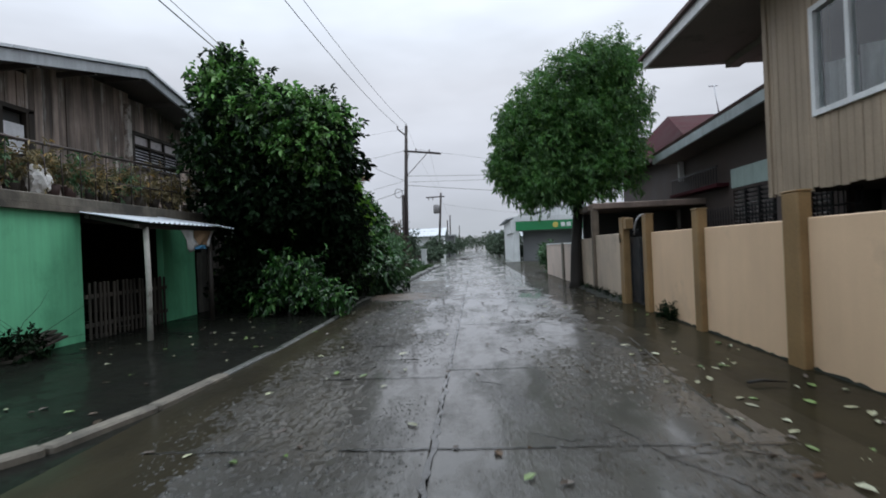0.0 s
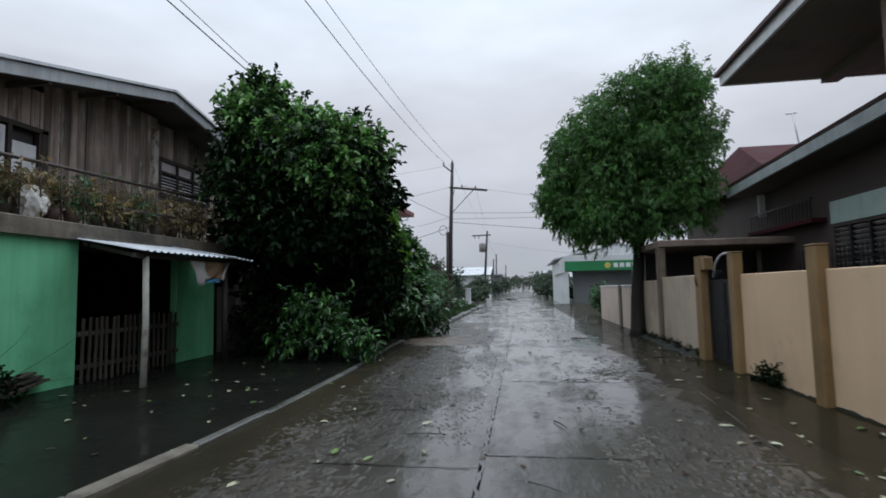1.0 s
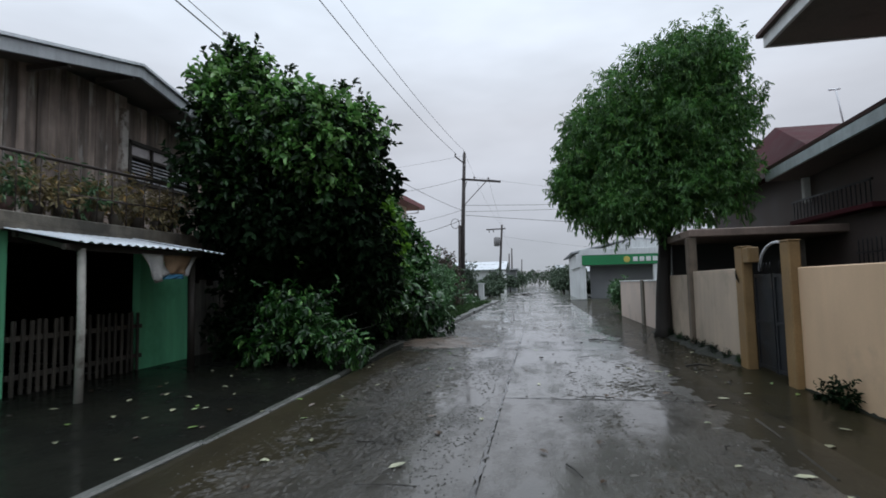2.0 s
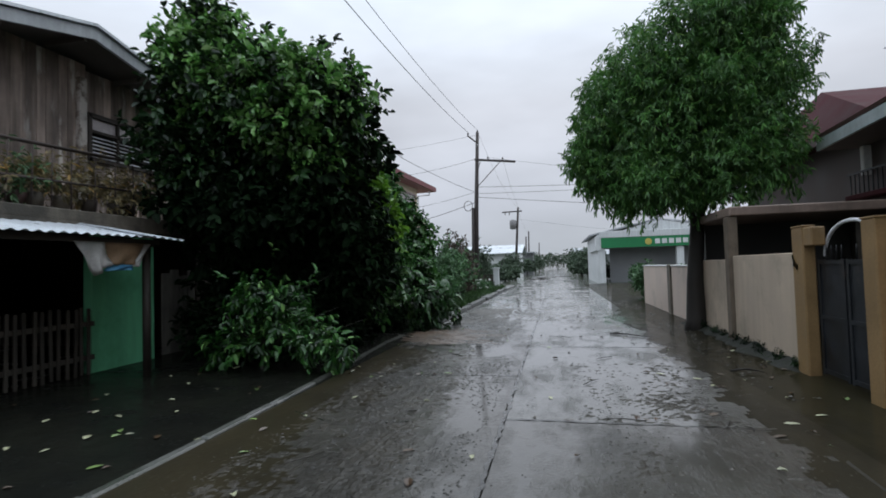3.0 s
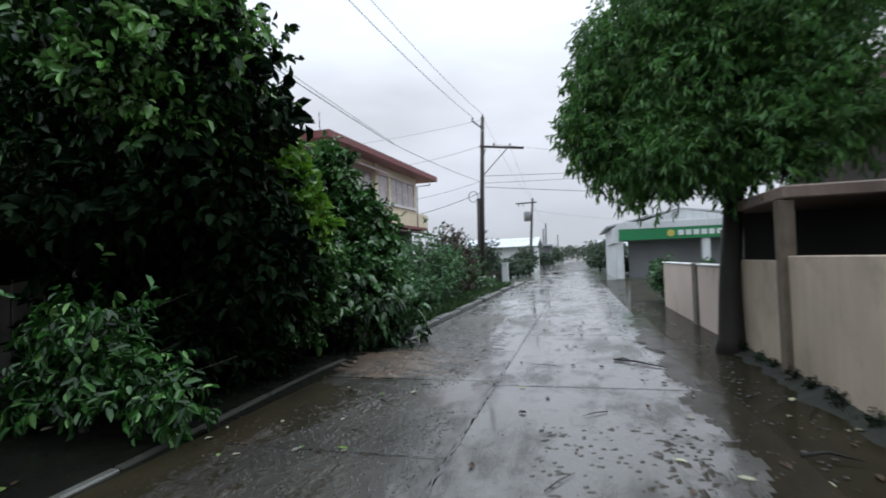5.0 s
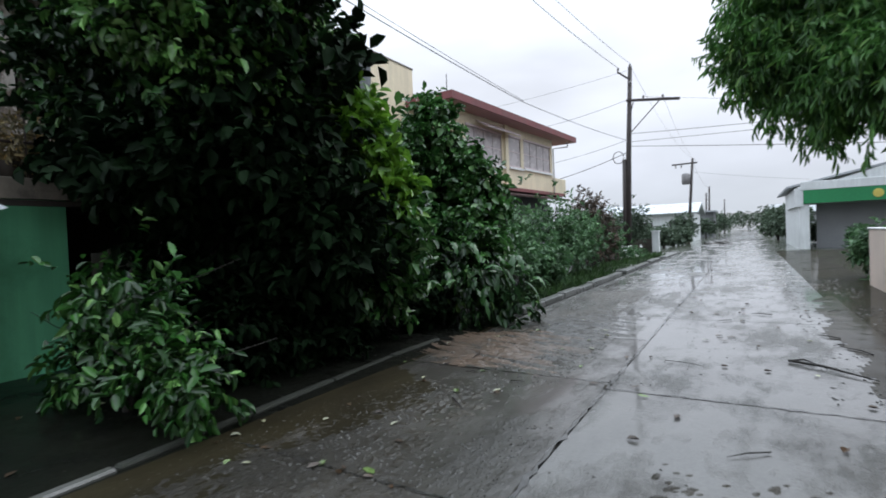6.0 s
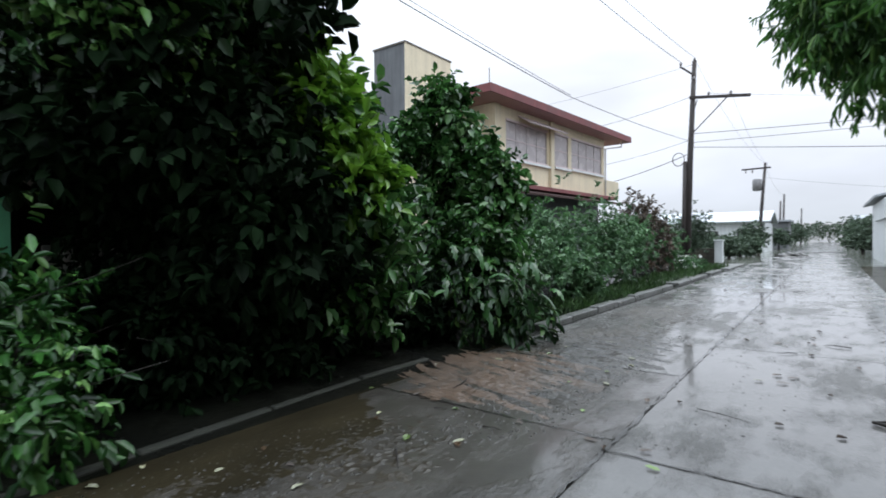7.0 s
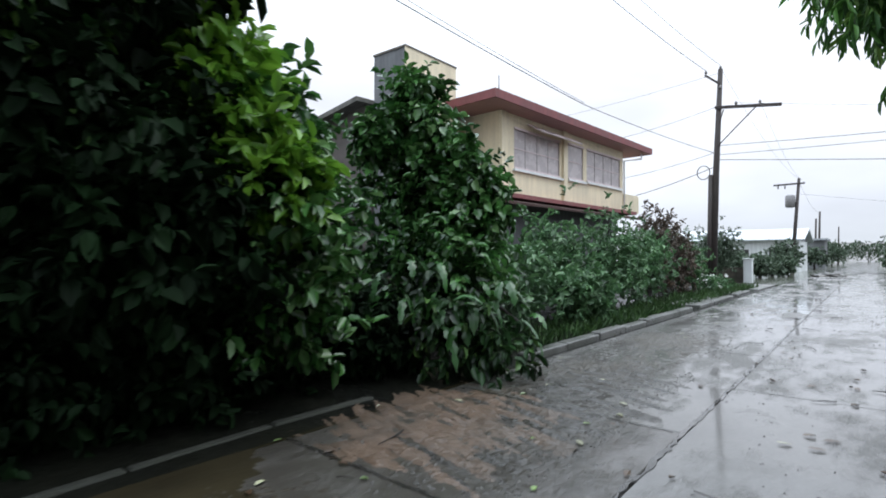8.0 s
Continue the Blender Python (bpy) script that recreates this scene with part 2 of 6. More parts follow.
M["browntile"] = surface("brown_roof_sheet", (0.08, 0.045, 0.04), 0.7, 0.25, 1.5, 30, 0.25)
M["maroon"] = surface("maroon_roof_sheet", (0.055, 0.013, 0.017), 0.85, 0.2, 1.2, 30, 0.2, stain=(0.05, 0.016, 0.018), stain_at=(0.55, 0.75), spec=0.15)
M["ceiling"] = surface("grey_brown_eave_boards", (0.20, 0.17, 0.15), 0.75, 0.15, 0.8, 30, 0.15, stain=(0.09, 0.075, 0.065), stain_at=(0.55, 0.7))
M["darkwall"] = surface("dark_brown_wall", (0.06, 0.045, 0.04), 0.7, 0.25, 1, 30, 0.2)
# interiors and backings: the dark of unlit rooms put into the colour
M["room"] = surface("unlit_room_shade", (0.05, 0.05, 0.048), 0.85, 0.2, 1, 20, 0.1)
M["iron"] = surface("black_iron", (0.02, 0.02, 0.022), 0.4, 0.3, 5, 60, 0.2, metal=0.5)
M["gate"] = surface("blue_grey_gate_sheet", (0.018, 0.020, 0.024), 0.5, 0.35, 3, 60, 0.25, metal=0.3, stain=(0.10, 0.075, 0.06), stain_at=(0.62, 0.75))
M["teal"] = surface("pale_teal_panel", (0.36, 0.45, 0.42), 0.6, 0.12, 2, 30, 0.1, streak=0.2)
M["curtain"] = surface("pale_curtain", (0.55, 0.56, 0.55), 0.85, 0.12, 3, 30, 0.2, streak=0.4)
M["louvre"] = surface("frosted_louvre_slat", (0.70, 0.70, 0.73), 0.3, 0.15, 4, 40, 0.1)
M["cream"] = surface("cream_wall_paint", (0.74, 0.64, 0.46), 0.6, 0.1, 0.6, 30, 0.12, streak=0.15)
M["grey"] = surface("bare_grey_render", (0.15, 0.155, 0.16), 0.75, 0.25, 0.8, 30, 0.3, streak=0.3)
M["redfascia"] = surface("faded_red_fascia", (0.20, 0.062, 0.064), 0.65, 0.2, 1.2, 30, 0.15, streak=0.2)
M["redsoffit"] = surface("dusky_red_soffit", (0.36, 0.20, 0.19), 0.7, 0.15, 1, 30, 0.15)
M["shade_sheet"] = surface("pinkish_white_shutter", (0.60, 0.50, 0.50), 0.5, 0.1, 2, 30, 0.1)
M["pane_grey"] = surface("milky_glass_blind", (0.44, 0.39, 0.39), 0.25, 0.1, 2, 30, 0.05)
M["glass"] = glass("window_glass")
M["pole"] = surface("dark_creosoted_pole", (0.045, 0.035, 0.032), 0.7, 0.3, 3, 50, 0.4, streak=0.4)
M["wire"] = surface("black_wire", (0.03, 0.03, 0.033), 0.5, 0.1, 1, 10, 0.0)
M["porcelain"] = surface("grey_insulator", (0.20, 0.19, 0.19), 0.25, 0.1, 5, 30, 0.0)
M["store_green"] = surface("store_green_sign", (0.015, 0.20, 0.07), 0.5, 0.1, 0.6, 10, 0.05)
M["store_white"] = surface("store_white_render", (0.66, 0.68, 0.68), 0.6, 0.1, 0.5, 15, 0.1, streak=0.2)
M["store_grey"] = surface("store_grey_shutter", (0.30, 0.31, 0.32), 0.5, 0.1, 0.6, 15, 0.1)
M["yellow"] = surface("sign_yellow", (0.55, 0.45, 0.10), 0.5, 0.1)
M["bluepaint"] = surface("tarp_blue", (0.10, 0.32, 0.52), 0.45, 0.2, 5, 40, 0.2)
M["tarpwhite"] = surface("tarp_white", (0.62, 0.60, 0.58), 0.45, 0.15, 5, 40, 0.2)
M["tarptan"] = surface("tarp_tan", (0.34, 0.22, 0.13), 0.45, 0.25, 5, 40, 0.2)
M["redcloth"] = surface("red_tarp", (0.25, 0.03, 0.03), 0.5, 0.2, 4, 30, 0.2)
M["bark"] = surface("wet_bark", (0.022, 0.018, 0.015), 0.75, 0.35, 4, 40, 0.8, streak=0.4)
# strong patch noise puts lit sprays and dark gaps into the leaf colour
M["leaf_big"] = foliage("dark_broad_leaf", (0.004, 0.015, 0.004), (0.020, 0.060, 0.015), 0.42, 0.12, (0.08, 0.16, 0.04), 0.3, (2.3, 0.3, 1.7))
# near-black green: the shade inside a crown put into the leaf colour
M["leaf_shade_dark"] = foliage("shade_dark_leaf", (0.003, 0.008, 0.003), (0.008, 0.022, 0.007), 0.65, 0.04, None, 0.08)
# fresh outer leaf, its green lightened for the light on the crown's top
M["leaf_lit_top"] = foliage("fresh_leaf_lit_top", (0.040, 0.12, 0.026), (0.16, 0.32, 0.085), 0.24, 0.28, (0.26, 0.40, 0.16), 0.55, (2.3, 0.35, 2.0))
M["leaf_lime"] = foliage("lime_broad_leaf", (0.07, 0.18, 0.02), (0.18, 0.36, 0.04), 0.35, 0.3)
M["leaf_mango"] = foliage("narrow_drooping_leaf", (0.034, 0.105, 0.026), (0.115, 0.27, 0.06), 0.42, 0.3, (0.14, 0.25, 0.05), 0.5, (2.0, 0.55, 1.5))
M["leaf_fern"] = foliage("fresh_shrub_leaf", (0.006, 0.032, 0.006), (0.044, 0.145, 0.026), 0.32, 0.2, (0.24, 0.46, 0.13), 0.5, (3.0, 0.4, 1.7))
M["leaf_fig"] = foliage("fig_leaf", (0.013, 0.050, 0.012), (0.07, 0.18, 0.045), 0.27, 0.2, (0.16, 0.28, 0.11), 0.55, (2.2, 0.5, 1.7))
M["leaf_papaya"] = foliage("torn_pale_leaf", (0.028, 0.085, 0.032), (0.13, 0.25, 0.10), 0.24, 0.25)
M["leaf_hedge"] = foliage("hedge_leaf", (0.036, 0.095, 0.038), (0.105, 0.205, 0.085), 0.5, 0.25, None, 0.5, (2.0, 0.6, 1.5))
# dull grey-green: distance haze put into the leaf colour
M["leaf_far_haze"] = foliage("far_leaf_haze", (0.045, 0.075, 0.045), (0.095, 0.135, 0.085), 0.6, 0.2)
M["leaf_rust"] = foliage("rusty_shrub_leaf", (0.05, 0.045, 0.035), (0.12, 0.085, 0.06), 0.5, 0.2)
M["leaf_dry"] = foliage("dry_potted_leaf", (0.12, 0.105, 0.055), (0.34, 0.27, 0.13), 0.55, 0.25, (0.48, 0.29, 0.08))
M["grass"] = foliage("verge_grass", (0.025, 0.065, 0.018), (0.07, 0.14, 0.04), 0.5, 0.25)
M["petal"] = surface("white_petal", (0.75, 0.75, 0.72), 0.6, 0.1)
M["fall_pale"] = surface("pale_fallen_leaf", (0.33, 0.33, 0.22), 0.35, 0.2, 8, 60, 0.1, rand=0.35)
M["fall_brown"] = surface("brown_fallen_leaf", (0.06, 0.036, 0.02), 0.35, 0.2, 8, 60, 0.1, rand=0.4)
M["fall_green"] = surface("green_fallen_leaf", (0.13, 0.20, 0.06), 0.35, 0.2, 8, 60, 0.1, rand=0.35)
# distance haze given as glow, a little darker than the sky
M["hills"] = glow("hills_haze_glow", (0.50, 0.51, 0.57), 1.0)
M["hills_near"] = glow("tree_line_haze_glow", (0.36, 0.38, 0.41), 1.0)


# ---- builders ----
def box(bm, x0, y0, z0, x1, y1, z1, bevel=0.0):
    v = bmesh.ops.create_cube(bm, size=1, matrix=Matrix.LocRotScale(((x0 + x1) / 2, (y0 + y1) / 2, (z0 + z1) / 2), None,
                                                                  (abs(x1 - x0), abs(y1 - y0), abs(z1 - z0))))["verts"]
    if bevel:
        edges = list({e for p in v for e in p.link_edges})
        bmesh.ops.bevel(bm, geom=edges, offset=bevel, segments=1, affect="EDGES")
    return bm


def beam(bm, a, b, w, h, up=(0, 0, 1)):
    """A square bar from a to b."""
    a, b = Vector(a), Vector(b)
    d = (b - a).normalized()
    s = d.cross(Vector(up)).normalized()
    u = s.cross(d)
    vs = [bm.verts.new(p + s * i * w / 2 + u * j * h / 2) for p in (a, b) for i, j in ((-1, -1), (1, -1), (1, 1), (-1, 1))]
    for f in ((0, 1, 2, 3), (7, 6, 5, 4), (0, 4, 5, 1), (1, 5, 6, 2), (2, 6, 7, 3), (3, 7, 4, 0)):
        bm.faces.new([vs[i] for i in f])
    return bm


def tube(bm, pts, radii, n=8):
    """A round, tapering bar along points."""
    pts = [Vector(p) for p in pts]
    rings = []
    for i, p in enumerate(pts):
        d = (pts[min(i + 1, len(pts) - 1)] - pts[max(i - 1, 0)]).normalized()
        ref = Vector((1, 0, 0)) if abs(d.x) < 0.9 else Vector((0, 1, 0))
        s = d.cross(ref).normalized()
        u = d.cross(s)
        r = radii[i] if isinstance(radii, (list, tuple)) else radii
        rings.append([bm.verts.new(p + (s * math.cos(a) + u * math.sin(a)) * r) for a in (2 * math.pi * k / n for k in range(n))])
    for r0, r1 in zip(rings, rings[1:]):
        for k in range(n):
            f = bm.faces.new((r0[k], r0[(k + 1) % n], r1[(k + 1) % n], r1[k]))
            f.smooth = True
    bm.faces.new(rings[0][::-1])
    bm.faces.new(rings[-1])
    return bm


def plate(bm, corners, thick):
    """A flat plate with these corners, thickened downwards along its normal."""
    c = [Vector(p) for p in corners]
    nrm = (c[1] - c[0]).cross(c[2] - c[0]).normalized()
    if nrm.z < 0:
        nrm = -nrm
    top = [bm.verts.new(p) for p in c]
    low = [bm.verts.new(p - nrm * thick) for p in c]
    bm.faces.new(top)
    bm.faces.new(low[::-1])
    for i in range(len(c)):
        j = (i + 1) % len(c)
        bm.faces.new((top[i], low[i], low[j], top[j]))
    return bm


def corrugated(bm, origin, along, down, pitch, amp, thick=0.004):
    """A corrugated sheet: waves follow one another along one side, ribs run down the other."""
    o, a, d = Vector(origin), Vector(along), Vector(down)
    nrm = a.cross(d).normalized()
    if nrm.z < 0:
        nrm = -nrm
    steps = max(4, int(a.length / pitch * 6))
    rows = []
    for off in (0, -thick):
        for v in (0.0, 1.0):
            rows.append([bm.verts.new(o + a * (i / steps) + d * v + nrm * (amp * math.sin(2 * math.pi * a.length * i / steps / pitch) + off)) for i in range(steps + 1)])
    t0, t1, b0, b1 = rows
    for i in range(steps):
        for q in ((t0[i], t0[i + 1], t1[i + 1], t1[i]), (b0[i], b1[i], b1[i + 1], b0[i + 1]), (t0[i], b0[i], b0[i + 1], t0[i + 1]), (t1[i], t1[i + 1], b1[i + 1], b1[i])):
            bm.faces.new(q)
    return bm


def part(name, bm, material, parent=None, label=""):
    """Links a bmesh as one mesh object under a thing or a part."""
    bmesh.ops.recalc_face_normals(bm, faces=bm.faces)
    me = bpy.data.meshes.new(name)
    bm.to_mesh(me)
    bm.free()
    me.materials.append(M[material])
    ob = new(name, me)
    if parent:
        ob.parent = parent
    return tagged(ob, label)


def piece(name, me, parent, m):
    ob = new(name, me)
    ob.parent = parent
    ob.matrix_basis = m
    return ob


def bx(*a, bevel=0.0):
    return box(bmesh.new(), *a, bevel=bevel)


def thing(name, label, category, group="", kind=""):
    return tagged(new(name), label, category, group, kind)


def raw_mesh(name, verts, faces, material):
    me = bpy.data.meshes.new(name)
    me.from_pydata(verts, [], faces)
    me.materials.append(M[material])
    me.update()
    return me


def unit(v):
    return v / np.maximum(np.linalg.norm(v, axis=-1, keepdims=True), 1e-6)


def leaves(name, base, axis, normal, length, width, fold=0.25, bend=0.25):
    """Many leaves in one mesh: each is folded along its rib, with a bent tip."""
    side = unit(np.cross(axis, normal))
    up = unit(np.cross(side, axis))
    L, W = length[:, None], width[:, None]
    v = np.stack([base,
                  base + axis * L * 0.35 + side * W * 0.5 + up * W * fold,
                  base + axis * L * 0.75 + side * W * 0.42 + up * (W * fold - L * bend * 0.4),
                  base + axis * L - up * L * bend,
                  base + axis * L * 0.75 - side * W * 0.42 + up * (W * fold - L * bend * 0.4),
                  base + axis * L * 0.35 - side * W * 0.5 + up * W * fold], 1).reshape(-1, 3)
    n = len(base)
    i = np.arange(n)[:, None] * 6
    f = np.concatenate([i + np.array([[0, 1, 2, 3]]), i + np.array([[0, 3, 4, 5]])], 1).reshape(-1, 4)
    me = bpy.data.meshes.new(name)
    me.vertices.add(len(v))
    me.vertices.foreach_set("co", v.ravel())
    me.loops.add(f.size)
    me.loops.foreach_set("vertex_index", f.ravel())
    me.polygons.add(len(f))
    me.polygons.foreach_set("loop_start", np.arange(len(f)) * 4)
    me.update(calc_edges=True)
    return me


def crown(name, clumps, sprigs, per, length, ratio, material, parent, droop=0.2, shell=0.5, twig=0.22, seed=1, label="", flop=0.6, ragged=0.18):
    """A crown of sprigs of leaves round clumps (x, y, z, rx, ry, rz), denser towards the outside, with a ragged outline."""
    rng = np.random.default_rng(seed)
    cl = np.array(clumps, float)
    weight = cl[:, 3] * cl[:, 4] + cl[:, 4] * cl[:, 5] + cl[:, 3] * cl[:, 5]
    which = rng.choice(len(cl), sprigs, p=weight / weight.sum())
    d = unit(rng.normal(size=(sprigs, 3)))
    wob = 1 + ragged * (np.sin(d[:, 0] * 7 + which * 2.1) * np.cos(d[:, 2] * 6 + which) + np.sin(d[:, 1] * 9 + which * 1.3))
    rad = (1 - shell * rng.random(sprigs) ** 1.6) * wob
    p = cl[which, :3] + d * cl[which, 3:] * rad[:, None]
    ax = unit(d * 0.9 + rng.normal(size=(sprigs, 3)) * 0.55 + np.array([0, 0, 0.25 - droop]))
    k = np.tile(np.arange(per), sprigs)
    P, A = np.repeat(p, per, 0), np.repeat(ax, per, 0)
    s1 = unit(np.cross(A, rng.normal(size=A.shape)))
    n = len(P)
    base = P + A * (twig * (k / per))[:, None]
    axis = unit(A * 0.55 + s1 * flop + rng.normal(size=A.shape) * 0.15 + np.array([0, 0, -droop]))
    normal = unit(np.array([0, 0, 1.0]) + A * 0.5 + rng.normal(size=A.shape) * 0.45)
    size = length * (0.6 + 0.7 * rng.random(n))
    me = leaves(name, base, axis, normal, size, size * ratio * (0.8 + 0.4 * rng.random(n)))
    me.materials.append(M[material])
    ob = new(name, me)
    ob.parent = parent
    return tagged(ob, label, kind="stuff")


def lumps(envelope, n, lo, hi, seed, near=0.55, far=0.95):
    """Breaks the large forms of a crown into many smaller clumps near their surface."""
    r = random.Random(seed)
    out = []
    for _ in range(n):
        e = r.choices(envelope, [q[3] * q[5] for q in envelope])[0]
        d = Vector((r.gauss(0, 1), r.gauss(0, 1), r.gauss(0, 1))).normalized()
        s = r.uniform(lo, hi)
        k = r.uniform(near, far)
        out.append((e[0] + d.x * max(0, e[3] * k - s * 0.5), e[1] + d.y * max(0, e[4] * k - s * 0.5), e[2] + d.z * max(0, e[5] * k - s * 0.5), s, s, s * r.uniform(0.65, 0.95)))
    return out


def limb_mesh(bm, a, b, r0, r1, rng, n=7, steps=5, kink=0.12):
    a, b = Vector(a), Vector(b)
    ln = (b - a).length
    pts = [a.lerp(b, i / steps) + (Vector((rng.uniform(-1, 1), rng.uniform(-1, 1), rng.uniform(-0.4, 0.4))) * kink * ln * 0.35 if 0 < i < steps else Vector()) for i in range(steps + 1)]
    tube(bm, pts, [r0 + (r1 - r0) * i / steps for i in range(steps + 1)], n)


def wooded(tree, foot, fork, radius, tips, seed, trunk_label=""):
    """Trunk and limbs of a tree or shrub."""
    rng = random.Random(seed)
    bm = bmesh.new()
    f, k = Vector(foot), Vector(fork)
    tube(bm, [f - Vector((0, 0, 0.15)), f + (k - f) * 0.08, f + (k - f) * 0.4 + Vector((rng.uniform(-0.06, 0.06), 0.03, 0)), k],
         [radius * 1.6, radius * 1.15, radius * 0.95, radius * 0.8], 10)
    part("trunk", bm, "bark", tree, trunk_label)
    for tp in tips:
        bm = bmesh.new()
        limb_mesh(bm, k - Vector((0, 0, 0.1)), tp, radius * 0.6, radius * 0.12, rng)
        for _ in range(3):
            q = k.lerp(Vector(tp), rng.uniform(0.45, 0.8))
            limb_mesh(bm, q, q + Vector((rng.uniform(-1, 1), rng.uniform(-1, 1), rng.uniform(-0.1, 0.9))) * 0.8, radius * 0.2, radius * 0.06, rng, 5, 3)
        part("limb", bm, "bark", tree)


# ---- ground, road, verges ----
def ribbon(bm, pts, w0, w1, z, rng, step=0.12):
    """A ragged flat strip along points, in the plane z."""
    line = []
    for (ax, ay), (bx_, by) in zip(pts, pts[1:]):
        d = math.hypot(bx_ - ax, by - ay)
        k = max(1, int(d / step))
        line += [(ax + (bx_ - ax) * i / k, ay + (by - ay) * i / k, (by - ay) / d, -(bx_ - ax) / d) for i in range(k)]
    prev = None
    for x, y, nx, ny in line:
        w, o = rng.uniform(w0, w1), rng.uniform(-1, 1) * w1 * 0.6
        cur = (bm.verts.new((x + nx * (o + w), y + ny * (o + w), z)), bm.verts.new((x + nx * (o - w), y + ny * (o - w), z)))
        if prev:
            bm.faces.new((prev[0], cur[0], cur[1], prev[1]))
        prev = cur
    return bm


def sheet(x0, x1, y0, y1, step, height, skirt=0.0):
    """A gently uneven ground sheet."""
    bm = bmesh.new()
    nx, ny = max(1, round((x1 - x0) / step)), max(1, round((y1 - y0) / step))
    vs = [[bm.verts.new((x0 + (x1 - x0) * i / nx, y0 + (y1 - y0) * j / ny, 0)) for j in range(ny + 1)] for i in range(nx + 1)]
    for r in vs:
        for v in r:
            v.co.z = height(v.co.x, v.co.y)
    for i in range(nx):
        for j in range(ny):
            bm.faces.new((vs[i][j], vs[i + 1][j], vs[i + 1][j + 1], vs[i][j + 1])).smooth = True
    return bm


tagged(part("ground", bx(-900, -400, -0.4, 900, 1600, -0.10), "ground"), "flat wet fields reaching to the misty horizon", "ground", kind="structure")
road = tagged(part("road", box(bx(-2.99, -12, -0.3, 2.12, 75, -0.03), -2.99, 75.02, -0.3, 2.12, 320, 0.0), "joint"),
              "rain-wet grey concrete village road with open joints", "road", kind="structure")
yard_h = lambda x, y: -0.01 + min(1, max(0, (-2.98 - x) / 0.5)) * (0.03 + 0.05 * min(1, max(0, (-3.2 - x) / 2.0)) + 0.03 * noise.noise((x * 0.6, y * 0.6, 3)) - (0.05 if y < 6 and x > -6 else 0))
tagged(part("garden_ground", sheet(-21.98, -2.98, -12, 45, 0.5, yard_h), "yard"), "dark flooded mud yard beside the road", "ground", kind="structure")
verge_h = lambda x, y: -0.012 + 0.006 * noise.noise((x * 1.3, y * 0.5, 9)) + 0.02 * max(0, x - 2.9)
tagged(part("pavement", sheet(2.1, 3.6, -12, 45, 0.25, verge_h), "verge"), "muddy brown wet verge along the garden wall", "pavement", kind="structure")
tagged(part("side_ground", sheet(3.6, 24, -12, 45, 1.0, lambda x, y: 0.0 + 0.02 * noise.noise((x, y, 1))), "verge"), "bare wet yard behind the garden wall", "ground", kind="structure")

# ---- house with the green ground floor ----
house = thing("house", "weathered two-storey wooden house with mint green ground floor", "house")
part("wall", bx(-6.95, -8, -0.1, -6.8, 8.1, 2.32, bevel=0.01), "green", house, "mint green painted masonry wall")
part("wall", bx(-6.95, 10.4, -0.1, -6.8, 11.66, 2.32, bevel=0.01), "green", house, "mint green painted masonry wall")
part("wall", bx(-12, 13.0, -0.1, -8.4, 13.15, 5.0), "oldwood", house, "dark timber end wall")
part("wall", bx(-8.4, 13.0, -0.1, -7.0, 13.15, 2.33), "oldwood", house, "dark timber end wall")
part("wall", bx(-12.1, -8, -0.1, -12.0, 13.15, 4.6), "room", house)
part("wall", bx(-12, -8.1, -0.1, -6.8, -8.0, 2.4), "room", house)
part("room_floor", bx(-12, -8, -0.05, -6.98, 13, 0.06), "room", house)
part("balcony_slab", box(bx(-12, -8, 2.33, -6.72, 13.15, 2.5, bevel=0.015), -6.82, -8, 2.24, -6.70, 13.15, 2.34), "slab", house, "stained concrete balcony slab")
part("lintel", bx(-6.96, 8.1, 2.1, -6.84, 10.4, 2.33), "oldwood", house)

rng = random.Random(5)
for y0, y1, z0, z1 in ((-4, 7.15, 2.5, 4.7), (7.15, 8.9, 2.5, 3.4), (7.15, 8.9, 4.28, 5.0), (8.9, 11.8, 2.5, 5.5), (11.8, 13.75, 2.5, 3.72), (11.8, 13.75, 4.56, 5.4), (13.75, 14.4, 2.5, 5.1)):
    part("wall", bx(-8.6, y0, z0, -8.42, y1, z1), "oldwood", house)
    y = y0
    while y < y1 - 0.02:
        w = min(rng.choice((0.16, 0.2, 0.24)), y1 - y)
        me_b = bx(-8.42, y + 0.004, z0, -8.38 + rng.uniform(-0.008, 0.012), y + w - 0.004, z1 - rng.uniform(0, 0.02), bevel=0.004)
        part("plank", me_b, "plank", house)
        y += w
part("post", bx(-8.40, 11.58, 2.5, -8.28, 11.74, 5.2, bevel=0.01), "flaking", house, "flaking white timber post")
part("post", bx(-8.40, 14.3, 2.5, -8.28, 14.45, 5.0, bevel=0.01), "flaking", house, "flaking white timber post")

# louvred window and glazed window of the upper floor
win = part("window", box(box(box(bx(-8.40, 11.8, 3.70, -8.30, 13.75, 3.76), -8.40, 11.8, 4.52, -8.30, 13.75, 4.60), -8.40, 11.78, 3.70, -8.30, 11.86, 4.60), -8.40, 13.69, 3.70, -8.30, 13.77, 4.60), "oldwood", house, "dark louvred window with small upper panes")
part("transom", bx(-8.39, 11.86, 4.24, -8.31, 13.69, 4.29), "oldwood", win)
